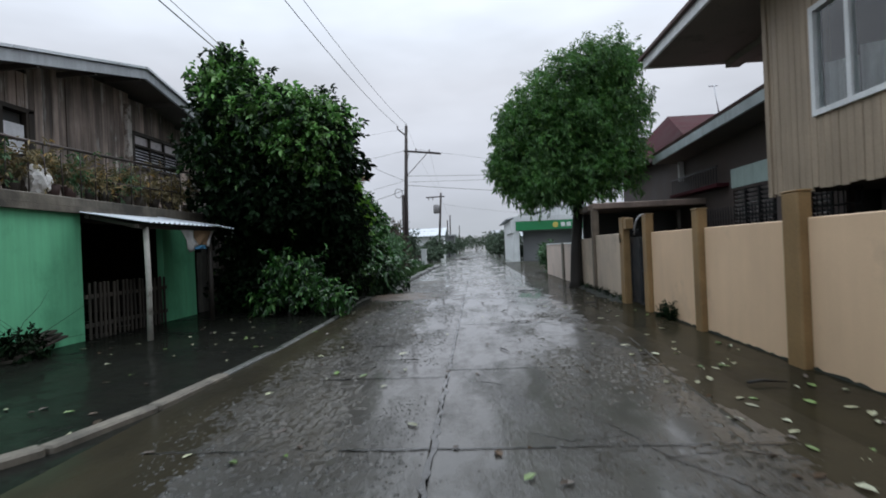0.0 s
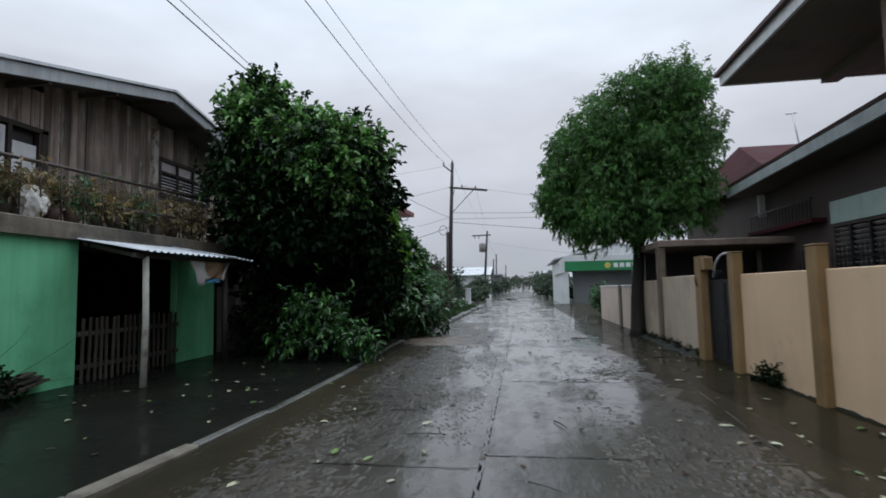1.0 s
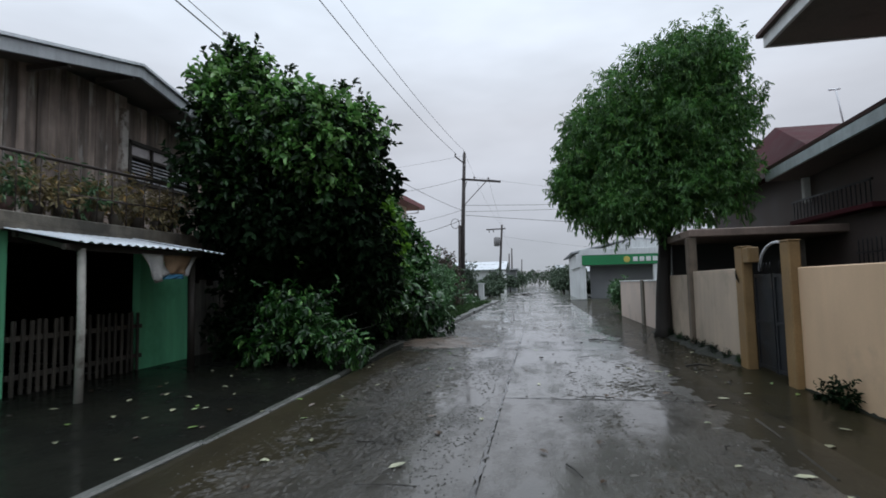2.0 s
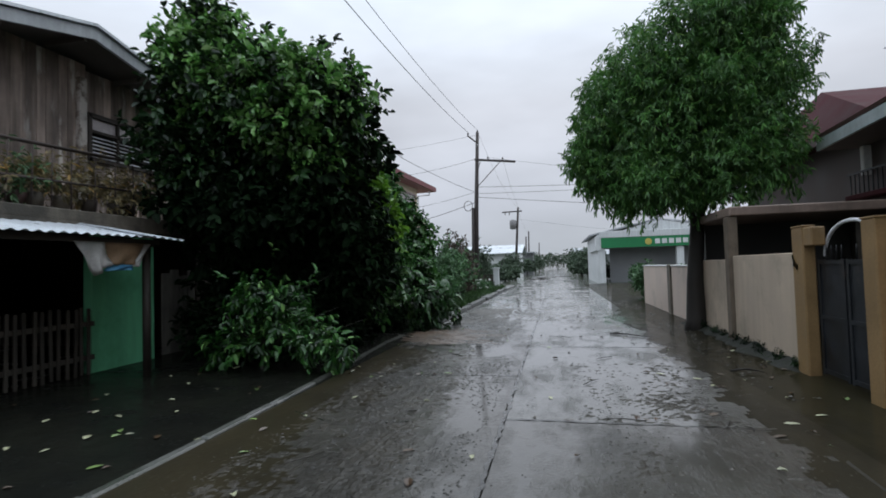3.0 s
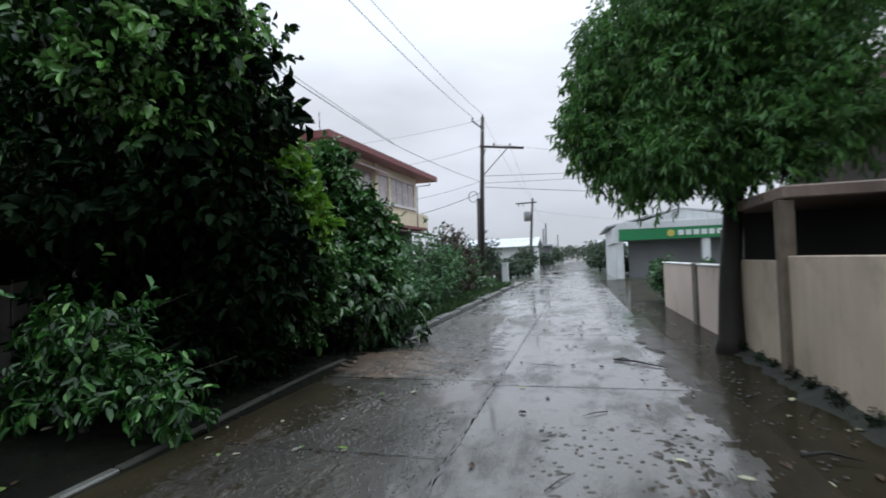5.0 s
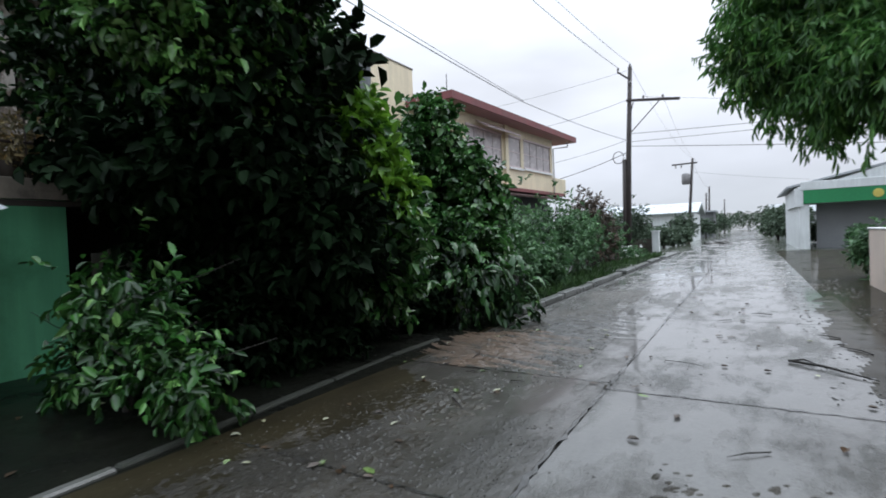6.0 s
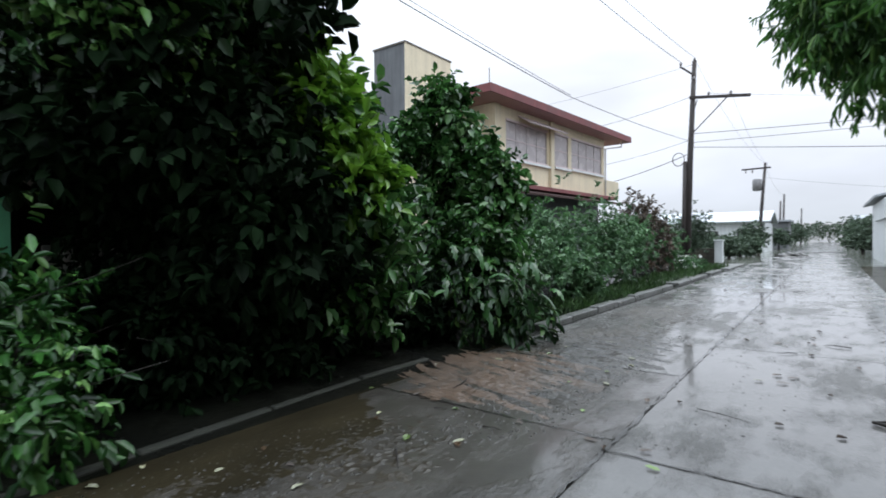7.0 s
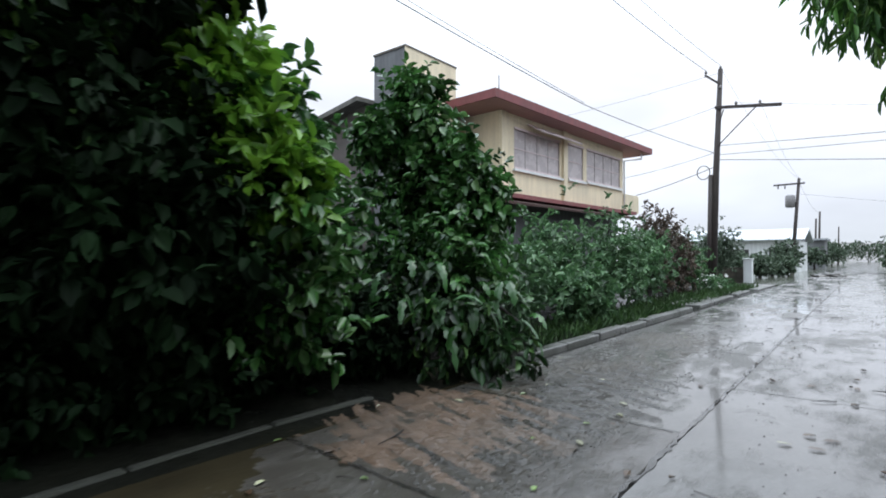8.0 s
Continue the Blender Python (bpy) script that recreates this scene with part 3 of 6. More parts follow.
for i in range(3):
    ya, yb = 11.88 + 0.61 * i, 11.88 + 0.61 * i + 0.56
    part("mullion", bx(-8.39, yb, 3.76, -8.31, yb + 0.05, 4.52), "oldwood", win)
    part("pane", bx(-8.365, ya, 4.30, -8.36, yb, 4.52), "pane_grey", win, "pale glass pane")
    for k in range(6):
        z = 3.80 + k * 0.073
        part("slat", beam(bmesh.new(), (-8.35, ya, z), (-8.35, yb, z), 0.055, 0.008, (0.6, 0, 0.8)), "louvre", win)
# dark sheet behind the slats in place of the unlit room
part("dark_backing", bx(-8.46, 11.8, 3.7, -8.45, 13.75, 4.6), "room", win)
win = part("window", box(box(box(bx(-8.42, 7.1, 3.36, -8.30, 8.95, 3.42), -8.42, 7.1, 4.24, -8.30, 8.95, 4.32), -8.42, 7.1, 3.4, -8.30, 7.2, 4.3), -8.42, 8.83, 3.4, -8.30, 8.95, 4.3), "oldwood", house, "dark framed window, sky reflection put in as white panes")
for i in range(3):
    ya = 7.2 + i * 0.55
    part("mullion", bx(-8.40, ya + 0.48, 3.42, -8.31, ya + 0.55, 4.24), "oldwood", win)
    # opaque white colour stands in for bright sky reflected in the glass
    part("pane", bx(-8.36, ya + 0.02, 3.46, -8.345, ya + 0.46, 4.0 + 0.2 * (i == 1)), "louvre", win, "pale glass pane")
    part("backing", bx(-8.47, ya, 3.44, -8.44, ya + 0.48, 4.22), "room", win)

# gable roof whose ridge runs away from the road
RY, RZ = 11.17, 5.80
for sgn, run, slope in ((-1, 8.6, 0.245), (1, 4.2, 0.20)):
    dy, dz = sgn * run, -slope * run
    part("roof", corrugated(bmesh.new(), (-14, RY, RZ + 0.03), (6.45, 0, 0), (0, dy, dz), 0.2, 0.018), "zinc", house, "grey corrugated metal roof")
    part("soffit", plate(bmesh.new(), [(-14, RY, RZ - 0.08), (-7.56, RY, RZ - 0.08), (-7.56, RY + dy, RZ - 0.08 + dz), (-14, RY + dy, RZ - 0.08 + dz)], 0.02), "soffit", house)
    bm = bmesh.new()
    vs = [bm.verts.new((x, RY + dy * t, RZ + dz * t + h)) for x in (-7.56, -7.50) for t, h in ((0, -0.20), (1, -0.20), (1, 0.0), (0, 0.0))]
    for f in ((0, 1, 2, 3), (7, 6, 5, 4), (0, 4, 5, 1), (1, 5, 6, 2), (2, 6, 7, 3), (3, 7, 4, 0)):
        bm.faces.new([vs[i] for i in f])
    part("fascia", bm, "fascia", house, "grey painted bargeboard")
    part("verge_flashing", beam(bmesh.new(), (-7.53, RY, RZ + 0.045), (-7.53, RY + dy, RZ + dz + 0.045), 0.16, 0.05), "zinc", house)
for y in (8.2, 9.6, 11.0, 12.4):
    zr = RZ - 0.14 - (0.245 * (RY - y) if y < RY else 0.2 * (y - RY))
    part("rafter", bx(-8.4, y, zr - 0.1, -7.56, y + 0.06, zr), "soffit", house)

# balcony rail and dry plants
rail = part("balcony_rail", tube(bmesh.new(), [(-6.86, -8, 3.24), (-6.86, 7, 3.30), (-6.86, 12.0, 3.46)], 0.028), "pipe", house, "thin rusty pipe rail")
part("rail_lower", tube(bmesh.new(), [(-6.86, 9, 2.88), (-6.86, 12.6, 2.98)], 0.018), "pipe", rail)
y = -2.0
while y < 12.4:
    part("baluster", tube(bmesh.new(), [(-6.86, y, 2.48), (-6.86 + rng.uniform(-0.02, 0.02), y + rng.uniform(-0.03, 0.03), 3.30 + 0.012 * max(0, y - 4))], 0.011, 5), "pipe", rail)
    y += rng.uniform(0.28, 0.42)
for i in range(19):
    y, big = 4.6 + i * 0.41 + rng.uniform(-0.12, 0.12), rng.uniform(0.75, 1.25)
    pot = thing("potted_plant", rng.choice(("straggly half-dry plant in a pot on the balcony", "yellowing potted plant on the weathered balcony")), "plant", "balcony plants")
    bm = bmesh.new()
    tube(bm, [(-7.15, y, 2.5), (-7.15, y, 2.62), (-7.15, y, 2.74)], [0.09, 0.11, 0.13], 10)
    part("pot", bm, rng.choice(("slab", "oldwood", "browntile")), pot)
    crown("leaves", [(-7.15, y, 2.98, 0.3 * big, 0.34 * big, 0.30 * big)], 90, 5, 0.10, 0.28, rng.choice(("leaf_dry", "leaf_dry", "leaf_hedge", "leaf_rust", "leaf_fern")), pot, 0.25, 0.9, 0.14, 300 + i, ragged=0.4)
bucket = thing("sack", "crumpled white plastic sack on the balcony", "sack")
bm = bmesh.new()
bmesh.ops.create_icosphere(bm, subdivisions=3, radius=1)
for v in bm.verts:
    v.co = Vector((-7.02, 7.5, 2.74)) + Vector((v.co.x * 0.17, v.co.y * 0.2, v.co.z * 0.25)) * (1 + 0.35 * noise.noise(v.co * 2.6))
part("sack_body", bm, "tarpwhite", bucket)

# slatted gate of the ground floor
gate = thing("slat_gate", "dark weathered wooden slat gate closing the ground-floor opening", "gate")
for z in (0.28, 0.78):
    part("rail", bx(-6.80, 8.1, z, -6.76, 10.42, z + 0.07), "bamboo", gate)
slat = raw_mesh("slat", *([(0, 0, 0), (0.025, 0, 0), (0.025, 0.045, 0), (0, 0.045, 0), (0, 0, 0.98), (0.025, 0, 0.98), (0.025, 0.045, 0.98), (0, 0.045, 0.98), (0.012, 0.022, 0.99)],
        [(0, 3, 2, 1), (0, 1, 5, 4), (1, 2, 6, 5), (2, 3, 7, 6), (3, 0, 4, 7), (4, 5, 8), (5, 6, 8), (6, 7, 8), (7, 4, 8)]), "bamboo")
for i in range(19):
    piece("slat", slat, gate, pose(-6.76, 8.13 + i * 0.12 + rng.uniform(-0.012, 0.012), 0.07 + rng.uniform(-0.01, 0.02), rng.uniform(-1.5, 1.5), 0, 0))

# lean-to awning
awning = thing("awning", "pale corrugated metal awning on a whitewashed post", "awning")
part("roof_sheet", corrugated(bmesh.new(), (-6.75, 7.95, 2.27), (0, 2.25, 0.02), (1.3, -0.12, -0.24), 0.15, 0.014), "awning", awning)
part("roof_sheet", corrugated(bmesh.new(), (-6.75, 10.1, 2.31), (0, 0.62, -0.03), (1.5, -0.22, -0.27), 0.15, 0.014), "awning", awning, "buckled metal sheet")
part("purlin", beam(bmesh.new(), (-5.62, 7.8, 1.97), (-5.62, 10.4, 1.99), 0.05, 0.07), "oldwood", awning)
part("purlin", beam(bmesh.new(), (-6.6, 8.0, 2.18), (-6.6, 12.2, 2.18), 0.05, 0.07), "oldwood", awning)
for y, x in ((7.98, -5.62), (10.3, -5.62)):
    part("rafter", beam(bmesh.new(), (x, y, 1.95), (-6.7, y + 0.1, 2.2), 0.05, 0.06), "oldwood", awning)
part("post", tube(bmesh.new(), [(-5.62, 8.05, 0.0), (-5.61, 8.06, 1.0), (-5.62, 8.05, 1.96)], [0.05, 0.045, 0.045], 10), "post", awning, "whitewashed round post")
part("post", tube(bmesh.new(), [(-5.70, 10.27, 0.0), (-5.70, 10.27, 1.98)], 0.055, 8), "oldwood", awning)


def sag(bm, a, b, drop, rows=6, cols=14, depth=0.1, slant=0.0):
    """A sagging cloth hung between a and b."""
    a, b = Vector(a), Vector(b)
    g = []
    for j in range(rows + 1):
        r = []
        for i in range(cols + 1):
            u, v = i / cols, j / rows
            p = a.lerp(b, u)
            fall = drop * v * (0.35 + 0.65 * math.sin(math.pi * min(1, max(0, u + slant))))
            r.append(bm.verts.new(p + Vector((depth * math.sin(u * 9 + v * 3) * v * 0.5, 0.05 * math.sin(v * 4 + u * 5) * v, -fall))))
        g.append(r)
    for j in range(rows):
        for i in range(cols):
            bm.faces.new((g[j][i], g[j][i + 1], g[j + 1][i + 1], g[j + 1][i])).smooth = True
    bmesh.ops.solidify(bm, geom=bm.faces[:], thickness=0.006)
    return bm


def flap(bm, corners, bulge=0.05, n=8):
    """A slack four-cornered cloth."""
    a, b, c, d = (Vector(p) for p in corners)
    g = [[bm.verts.new(a.lerp(b, i / n).lerp(d.lerp(c, i / n), j / n) + Vector((bulge * math.sin(i * 1.1 + j * 0.7) * j / n, 0, 0))) for i in range(n + 1)] for j in range(n + 1)]
    for j in range(n):
        for i in range(n):
            bm.faces.new((g[j][i], g[j][i + 1], g[j + 1][i + 1], g[j + 1][i])).smooth = True
    bmesh.ops.solidify(bm, geom=bm.faces[:], thickness=0.005)
    return bm


tarp = thing("tarpaulin", "torn white and tan tarpaulin hanging under the awning", "tarpaulin")
part("cloth", flap(bmesh.new(), [(-5.56, 8.98, 1.95), (-5.56, 9.42, 1.95), (-5.55, 9.5, 1.66), (-5.54, 9.28, 1.52)]), "tarpwhite", tarp, "white torn flap")
part("cloth", flap(bmesh.new(), [(-5.58, 9.42, 1.95), (-5.58, 10.15, 1.96), (-5.57, 9.9, 1.66), (-5.57, 9.5, 1.66)], 0.03), "tarptan", tarp, "tan printed cloth")
part("hem", flap(bmesh.new(), [(-5.56, 9.46, 1.665), (-5.56, 9.92, 1.665), (-5.55, 9.84, 1.59), (-5.55, 9.42, 1.58)], 0.03), "bluepaint", tarp, "blue hem")
part("edge", flap(bmesh.new(), [(-5.56, 10.08, 1.95), (-5.56, 10.2, 1.96), (-5.55, 9.95, 1.63), (-5.55, 9.86, 1.64)], 0.02), "tarpwhite", tarp, "white edge strip")

# boards and clutter beyond the green wall
for i, (y, w, z) in enumerate(((11.98, 0.2, 1.55), (12.2, 0.22, 1.62), (12.44, 0.2, 1.5), (12.66, 0.2, 1.6), (12.9, 0.22, 0.9), (13.15, 0.22, 0.86), (13.4, 0.24, 0.92))):
    b = tagged(part("board", bx(-6.95, y, -0.05, -6.92, y + w, z, bevel=0.006), "greywood"), "grey weathered upright board beside the green wall", "board", "fence boards")
sticks = thing("plank_pile", "dark wet planks leaning at the foot of the green wall", "planks")
for i in range(3):
    part("plank", beam(bmesh.new(), (-6.45 - 0.1 * i, 6.2, 0.1 + 0.05 * i), (-6.7, 7.5 - 0.1 * i, 0.25 + 0.06 * i), 0.16, 0.03), "oldwood", sticks)
shrub = thing("shrub", "small dark shrub against the green wall", "shrub")
wooded(shrub, (-6.55, 6.6, 0.02), (-6.55, 6.6, 0.2), 0.02, [(-6.5, 6.4, 0.45), (-6.55, 6.8, 0.4)], 3)
crown("leaves", [(-6.5, 6.5, 0.24, 0.22, 0.35, 0.2)], 110, 5, 0.09, 0.4, "leaf_shade_dark", shrub, 0.2, 0.8, 0.1, 41)

# added fence: gapless dark boards close the bright slits below the crown
fence = thing("backing_fence", "added dark board fence closing the view under the trees", "fence")
y = 13.3
while y < 22:
    w = rng.uniform(0.17, 0.24)
    part("board", bx(-7.45 + rng.uniform(0, 0.02), y, -0.1, -7.41, y + w - 0.002, 1.75 + rng.uniform(-0.06, 0.06), bevel=0.004), "oldwood", fence)
    y += w
part("rail", bx(-7.52, 13.3, 0.4, -7.46, 22, 0.5), "oldwood", fence)
part("rail", bx(-7.52, 13.3, 1.4, -7.46, 22, 1.5), "oldwood", fence)

# low sheet-roofed shed in the garden
shed = thing("shed", "low garden shed with pale metal roof and a red tarp", "shed")
part("roof", corrugated(bmesh.new(), (-11.5, 15.2, 2.62), (3.6, 0, 0), (0, 4.2, -0.2), 0.18, 0.016), "awning", shed, "pale metal roof sheet")
part("wall", bx(-11.4, 15.4, 0, -11.3, 19.2, 2.45), "greywood", shed)
part("wall", bx(-11.4, 19.1, 0, -8.2, 19.2, 2.35), "greywood", shed)
part("post", bx(-8.2, 15.4, 0, -8.08, 15.52, 2.55), "oldwood", shed)
part("post", bx(-8.2, 19.0, 0, -8.08, 19.12, 2.35), "oldwood", shed)
part("curtain", sag(bmesh.new(), (-8.05, 16.6, 2.1), (-8.05, 18.0, 2.1), 0.8), "redcloth", shed, "red tarp")
part("curtain", sag(bmesh.new(), (-8.04, 18.0, 2.0), (-8.04, 18.6, 2.0), 0.4), "bluepaint", shed, "blue tarp")

# ---- garden wall on the other side ----
wall = thing("garden_wall", "peach painted masonry garden wall with ochre pillars", "wall")
for y0, y1, z1, m in ((-9, -0.4, 1.53, "peach"), (-0.1, 2.3, 1.53, "peach"), (2.6, 5.1, 1.53, "peach"), (5.38, 7.46, 1.52, "peach"), (7.67, 9.74, 1.52, "peach"), (11.58, 14.24, 1.56, "beige"), (14.46, 16.8, 1.5, "beige")):
    part("panel", bx(3.25, y0, -0.15, 3.40, y1, z1, bevel=0.012), m, wall)
for y0, y1, z1 in ((-0.4, -0.1, 1.8), (2.3, 2.6, 1.8), (5.1, 5.38, 1.80), (7.46, 7.67, 1.79), (9.74, 9.98, 1.86), (11.27, 11.58, 1.88)):
    pil = part("pillar", bx(3.16, y0, -0.15, 3.31, y1, z1, bevel=0.015), "ochre", wall, "ochre painted pillar")
    part("cap", bx(3.155, y0 - 0.006, z1 - 0.002, 3.315, y1 + 0.006, z1 + 0.02, bevel=0.008), "ochre", pil)
pil = part("pillar", bx(3.18, 14.24, -0.15, 3.36, 14.46, 2.28, bevel=0.015), "stainpost", wall, "tall stained pillar under the canopy")
pil = part("pillar_head", bx(3.17, 11.05, 1.63, 3.33, 11.275, 1.87, bevel=0.015), "ochre", wall, "ochre stub of a broken gate beam")
for y0, z0, k in ((11.53, 1.42, 0.05), (11.45, 1.37, 0.04), (11.56, 1.50, 0.03)):
    chip = [(3.155, y0 + k * math.cos(a) * (0.5 + 0.5 * abs(math.sin(a * 2.3 + z0 * 40))), z0 + 1.3 * k * math.sin(a) * (0.5 + 0.5 * abs(math.cos(a * 1.7 + y0 * 30)))) for a in [2 * math.pi * q / 11 for q in range(11)]]
    bm = bmesh.new()
    bm.faces.new([bm.verts.new(v) for v in chip])
    bmesh.ops.solidify(bm, geom=bm.faces[:], thickness=0.012)
    part("chipped_plaster", bm, "white", pil, "white chipped plaster")
bm = bmesh.new()
mr = random.Random(11)
for y0, y1 in ((-4, -0.4), (-0.1, 2.3), (2.6, 5.1), (5.38, 7.46), (7.67, 9.74), (11.58, 14.24), (14.46, 16.8)):
    n = int((y1 - y0) / 0.07)
    lo = [bm.verts.new((3.243, y0 + (y1 - y0) * i / n, -0.05)) for i in range(n + 1)]
    hi = [bm.verts.new((3.246, y0 + (y1 - y0) * i / n, 0.0 + 0.025 * mr.random() + (0.07 if y0 > 11 else 0.02) * max(0, 0.2 + noise.noise((i * 0.11, y0, 2))))) for i in range(n + 1)]
    for i in range(n):
        bm.faces.new((lo[i], lo[i + 1], hi[i + 1], hi[i]))
part("moss_line", bm, "moss", wall, "dark moss at the wall's foot")
bank = bmesh.new()
nb = 150
rows = []
for i in range(nb + 1):
    y = 11.3 + 6.1 * i / nb
    swell = max(0.15, 0.65 + 0.9 * noise.noise((y * 1.7, 3.1, 0))) * min(1, i / 12)
    h, w = 0.02 + 0.15 * swell + 0.02 * noise.noise((y * 9, 1, 1)), 0.12 + 0.22 * swell + 0.05 * noise.noise((y * 6, 5, 1))
    rows.append([bank.verts.new((3.245 - w * u, y, -0.02 + h * (1 - u) ** 1.4 + 0.012 * noise.noise((y * 14, u * 6, 2)))) for u in (0, 0.2, 0.45, 0.7, 1.0)])
for a, b in zip(rows, rows[1:]):
    for k in range(4):
        bank.faces.new((a[k], a[k + 1], b[k + 1], b[k])).smooth = True
tagged(part("soil_bank", bank, "moss"), "dark mossy soil heaped along the foot of the wall", "soil", kind="structure")
for i in range(8):
    y = 11.7 + 0.6 * i + mr.uniform(-0.12, 0.12)
    wd = thing("weed", "small dark weed clump on the mossy wall foot", "weeds", "wall foot weeds")
    g = mr.uniform(0.6, 1.2)
    crown("leaves", [(3.17, y, 0.10, 0.06 * g, 0.14 * g, 0.08 * g)], 40, 4, 0.035, 0.4, mr.choice(("leaf_shade_dark", "leaf_shade_dark", "leaf_big")), wd, 0.1, 0.9, 0.05, 700 + i)
weed = thing("shrub", "dark weeds growing at the foot of the peach wall", "weeds")
crown("leaves", [(3.16, 8.75, 0.12, 0.07, 0.28, 0.17), (3.17, 9.1, 0.08, 0.06, 0.18, 0.1)], 130, 4, 0.055, 0.4, "leaf_shade_dark", weed, 0.1, 0.9, 0.06, 77)
far_wall = thing("garden_wall", "pale pink stained garden wall with dark pillar", "wall")
part("panel", bx(3.3, 17.5, -0.15, 3.44, 19.7, 1.36, bevel=0.012), "pink", far_wall)
part("panel", bx(3.3, 20.05, -0.15, 3.44, 24.5, 1.36, bevel=0.012), "pink", far_wall)
part("pillar", bx(3.24, 19.7, -0.15, 3.5, 20.05, 1.42, bevel=0.02), "slab", far_wall, "stained concrete pillar")
part("coping", bx(3.27, 20.05, 1.36, 3.47, 24.5, 1.40, bevel=0.01), "white", far_wall)
part("coping", bx(3.27, 17.5, 1.36, 3.47, 19.7, 1.40, bevel=0.01), "white", far_wall)

mgate = thing("metal_gate", "dark blue-grey sheet metal gate with an arched top bar", "gate")
for y0, y1 in ((9.96, 10.57), (10.61, 11.22)):
    leaf = part("gate_leaf", bx(3.31, y0, 0.06, 3.335, y1, 1.42, bevel=0.004), "gate", mgate)
    for yy in (y0, y1 - 0.05):
        part("stile", bx(3.295, yy, 0.04, 3.345, yy + 0.05, 1.46), "gate", leaf)
    for z in (0.06, 0.72, 1.40):
        part("rail", bx(3.295, y0 + 0.05, z, 3.345, y1 - 0.05, z + 0.05), "gate", leaf)
    for k in range(4):
        yy = y0 + 0.08 + k * 0.115
        part("spike", tube(bmesh.new(), [(3.32, yy, 1.45), (3.32, yy, 1.58), (3.32, yy, 1.63)], [0.01, 0.01, 0.002], 6), "iron", leaf)
arc = [(3.36, 10.56 + 0.6 * math.cos(a), 1.50 + 0.40 * math.sin(a)) for a in [math.pi * i / 14 for i in range(15)]]
part("arch", tube(bmesh.new(), arc, 0.022, 8), "louvre", mgate, "pale curved tube over the gate")

# flat concrete canopy over the gate path
canopy = thing("canopy", "flat concrete canopy slab on posts", "canopy")
part("slab", bx(3.22, 14.2, 2.29, 6.6, 16.9, 2.46, bevel=0.02), "canopyslab", canopy)
# added wall whose dark colour stands in for the shaded passage
part("back_wall", bx(3.45, 16.7, -0.1, 6.6, 16.85, 2.29), "room", canopy, "added wall under the canopy, dark in place of shade")
for x, y in ((6.4, 14.45), (6.4, 16.5)):
    part("post", bx(x - 0.1, y - 0.1, -0.05, x + 0.1, y + 0.1, 2.3, bevel=0.01), "slab", canopy)



def drape(bm, x, y0, y1, z0, za, zb):
    """A short curtain in vertical folds with a slanting upper edge."""
    n = 24
    low = [bm.verts.new((x + 0.02 * math.sin(i * 1.9), y0 + (y1 - y0) * i / n, z0)) for i in range(n + 1)]
    top = [bm.verts.new((x + 0.012 * math.sin(i * 1.9), y0 + (y1 - y0) * i / n, za + (zb - za) * i / n)) for i in range(n + 1)]
    for i in range(n):
        bm.faces.new((low[i], low[i + 1], top[i + 1], top[i]))
    bmesh.ops.solidify(bm, geom=bm.faces[:], thickness=0.004)
    return bm


# ---- house with tan siding ----
tan = thing("house", "two-storey house with tan vertical siding and deep eaves", "house")
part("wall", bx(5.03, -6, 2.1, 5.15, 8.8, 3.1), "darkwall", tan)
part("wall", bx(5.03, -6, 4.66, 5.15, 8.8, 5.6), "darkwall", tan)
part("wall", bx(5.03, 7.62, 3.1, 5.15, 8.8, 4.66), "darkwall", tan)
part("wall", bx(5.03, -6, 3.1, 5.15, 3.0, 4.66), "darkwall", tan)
part("wall", bx(5.15, 8.68, 2.1, 12, 8.8, 5.6), "tan", tan)
part("wall", bx(6.6, -6, -0.1, 6.75, 8.6, 2.2), "darkwall", tan)
part("wall", bx(6.75, 8.5, -0.1, 12, 8.62, 2.2), "darkwall", tan)
part("floor_slab", bx(5.06, -6, 2.06, 12, 8.75, 2.2), "soffit", tan)
part("partition", bx(8.0, -6, 2.2, 8.1, 8.68, 5.5), "room", tan)
for i in range(98):
    y = -5.9 + i * 0.15
    spans = ((2.02, 3.1), (4.66, 5.5)) if 3.0 < y + 0.07 < 7.6 else ((2.02, 5.5),)
    for z0, z1 in spans:
        zb = z0 + (rng.uniform(-0.03, 0.03) if z0 < 2.5 else 0)
        part("plank", bx(4.985 + rng.uniform(0, 0.012), y + 0.004, zb, 5.03, y + 0.146, z1, bevel=0.006), "tan", tan)
part("corner_board", bx(4.955, 8.74, 2.0, 5.1, 8.86, 5.5, bevel=0.008), "tan", tan)
tw = part("window", box(box(box(bx(4.94, 3.0, 3.08, 5.06, 7.62, 3.16), 4.94, 3.0, 4.60, 5.06, 7.62, 4.68), 4.94, 7.53, 3.16, 5.06, 7.62, 4.6), 4.94, 3.0, 3.16, 5.06, 3.09, 4.6), "white", tan, "white framed window with half-drawn curtain")
for y in (4.1, 5.02, 5.95, 6.87):
    part("mullion", bx(4.955, y - 0.04, 3.16, 5.05, y + 0.04, 4.6), "white", tw)
for y in (3.09, 4.14, 5.06, 5.99, 6.91):
    part("pane", bx(5.0, y + 0.02, 3.16, 5.008, y + 0.62 if y > 6 else y + 0.86, 4.6), "glass", tw)
    part("curtain", drape(bmesh.new(), 5.12, y - 0.02, y + (0.68 if y > 6 else 0.9), 3.1, 3.62 + 0.1 * (y > 6), 3.85), "curtain", tw, "pale half curtain")
part("room_back", bx(5.9, 2.6, 2.3, 5.95, 8.6, 5.4), "room", tan)
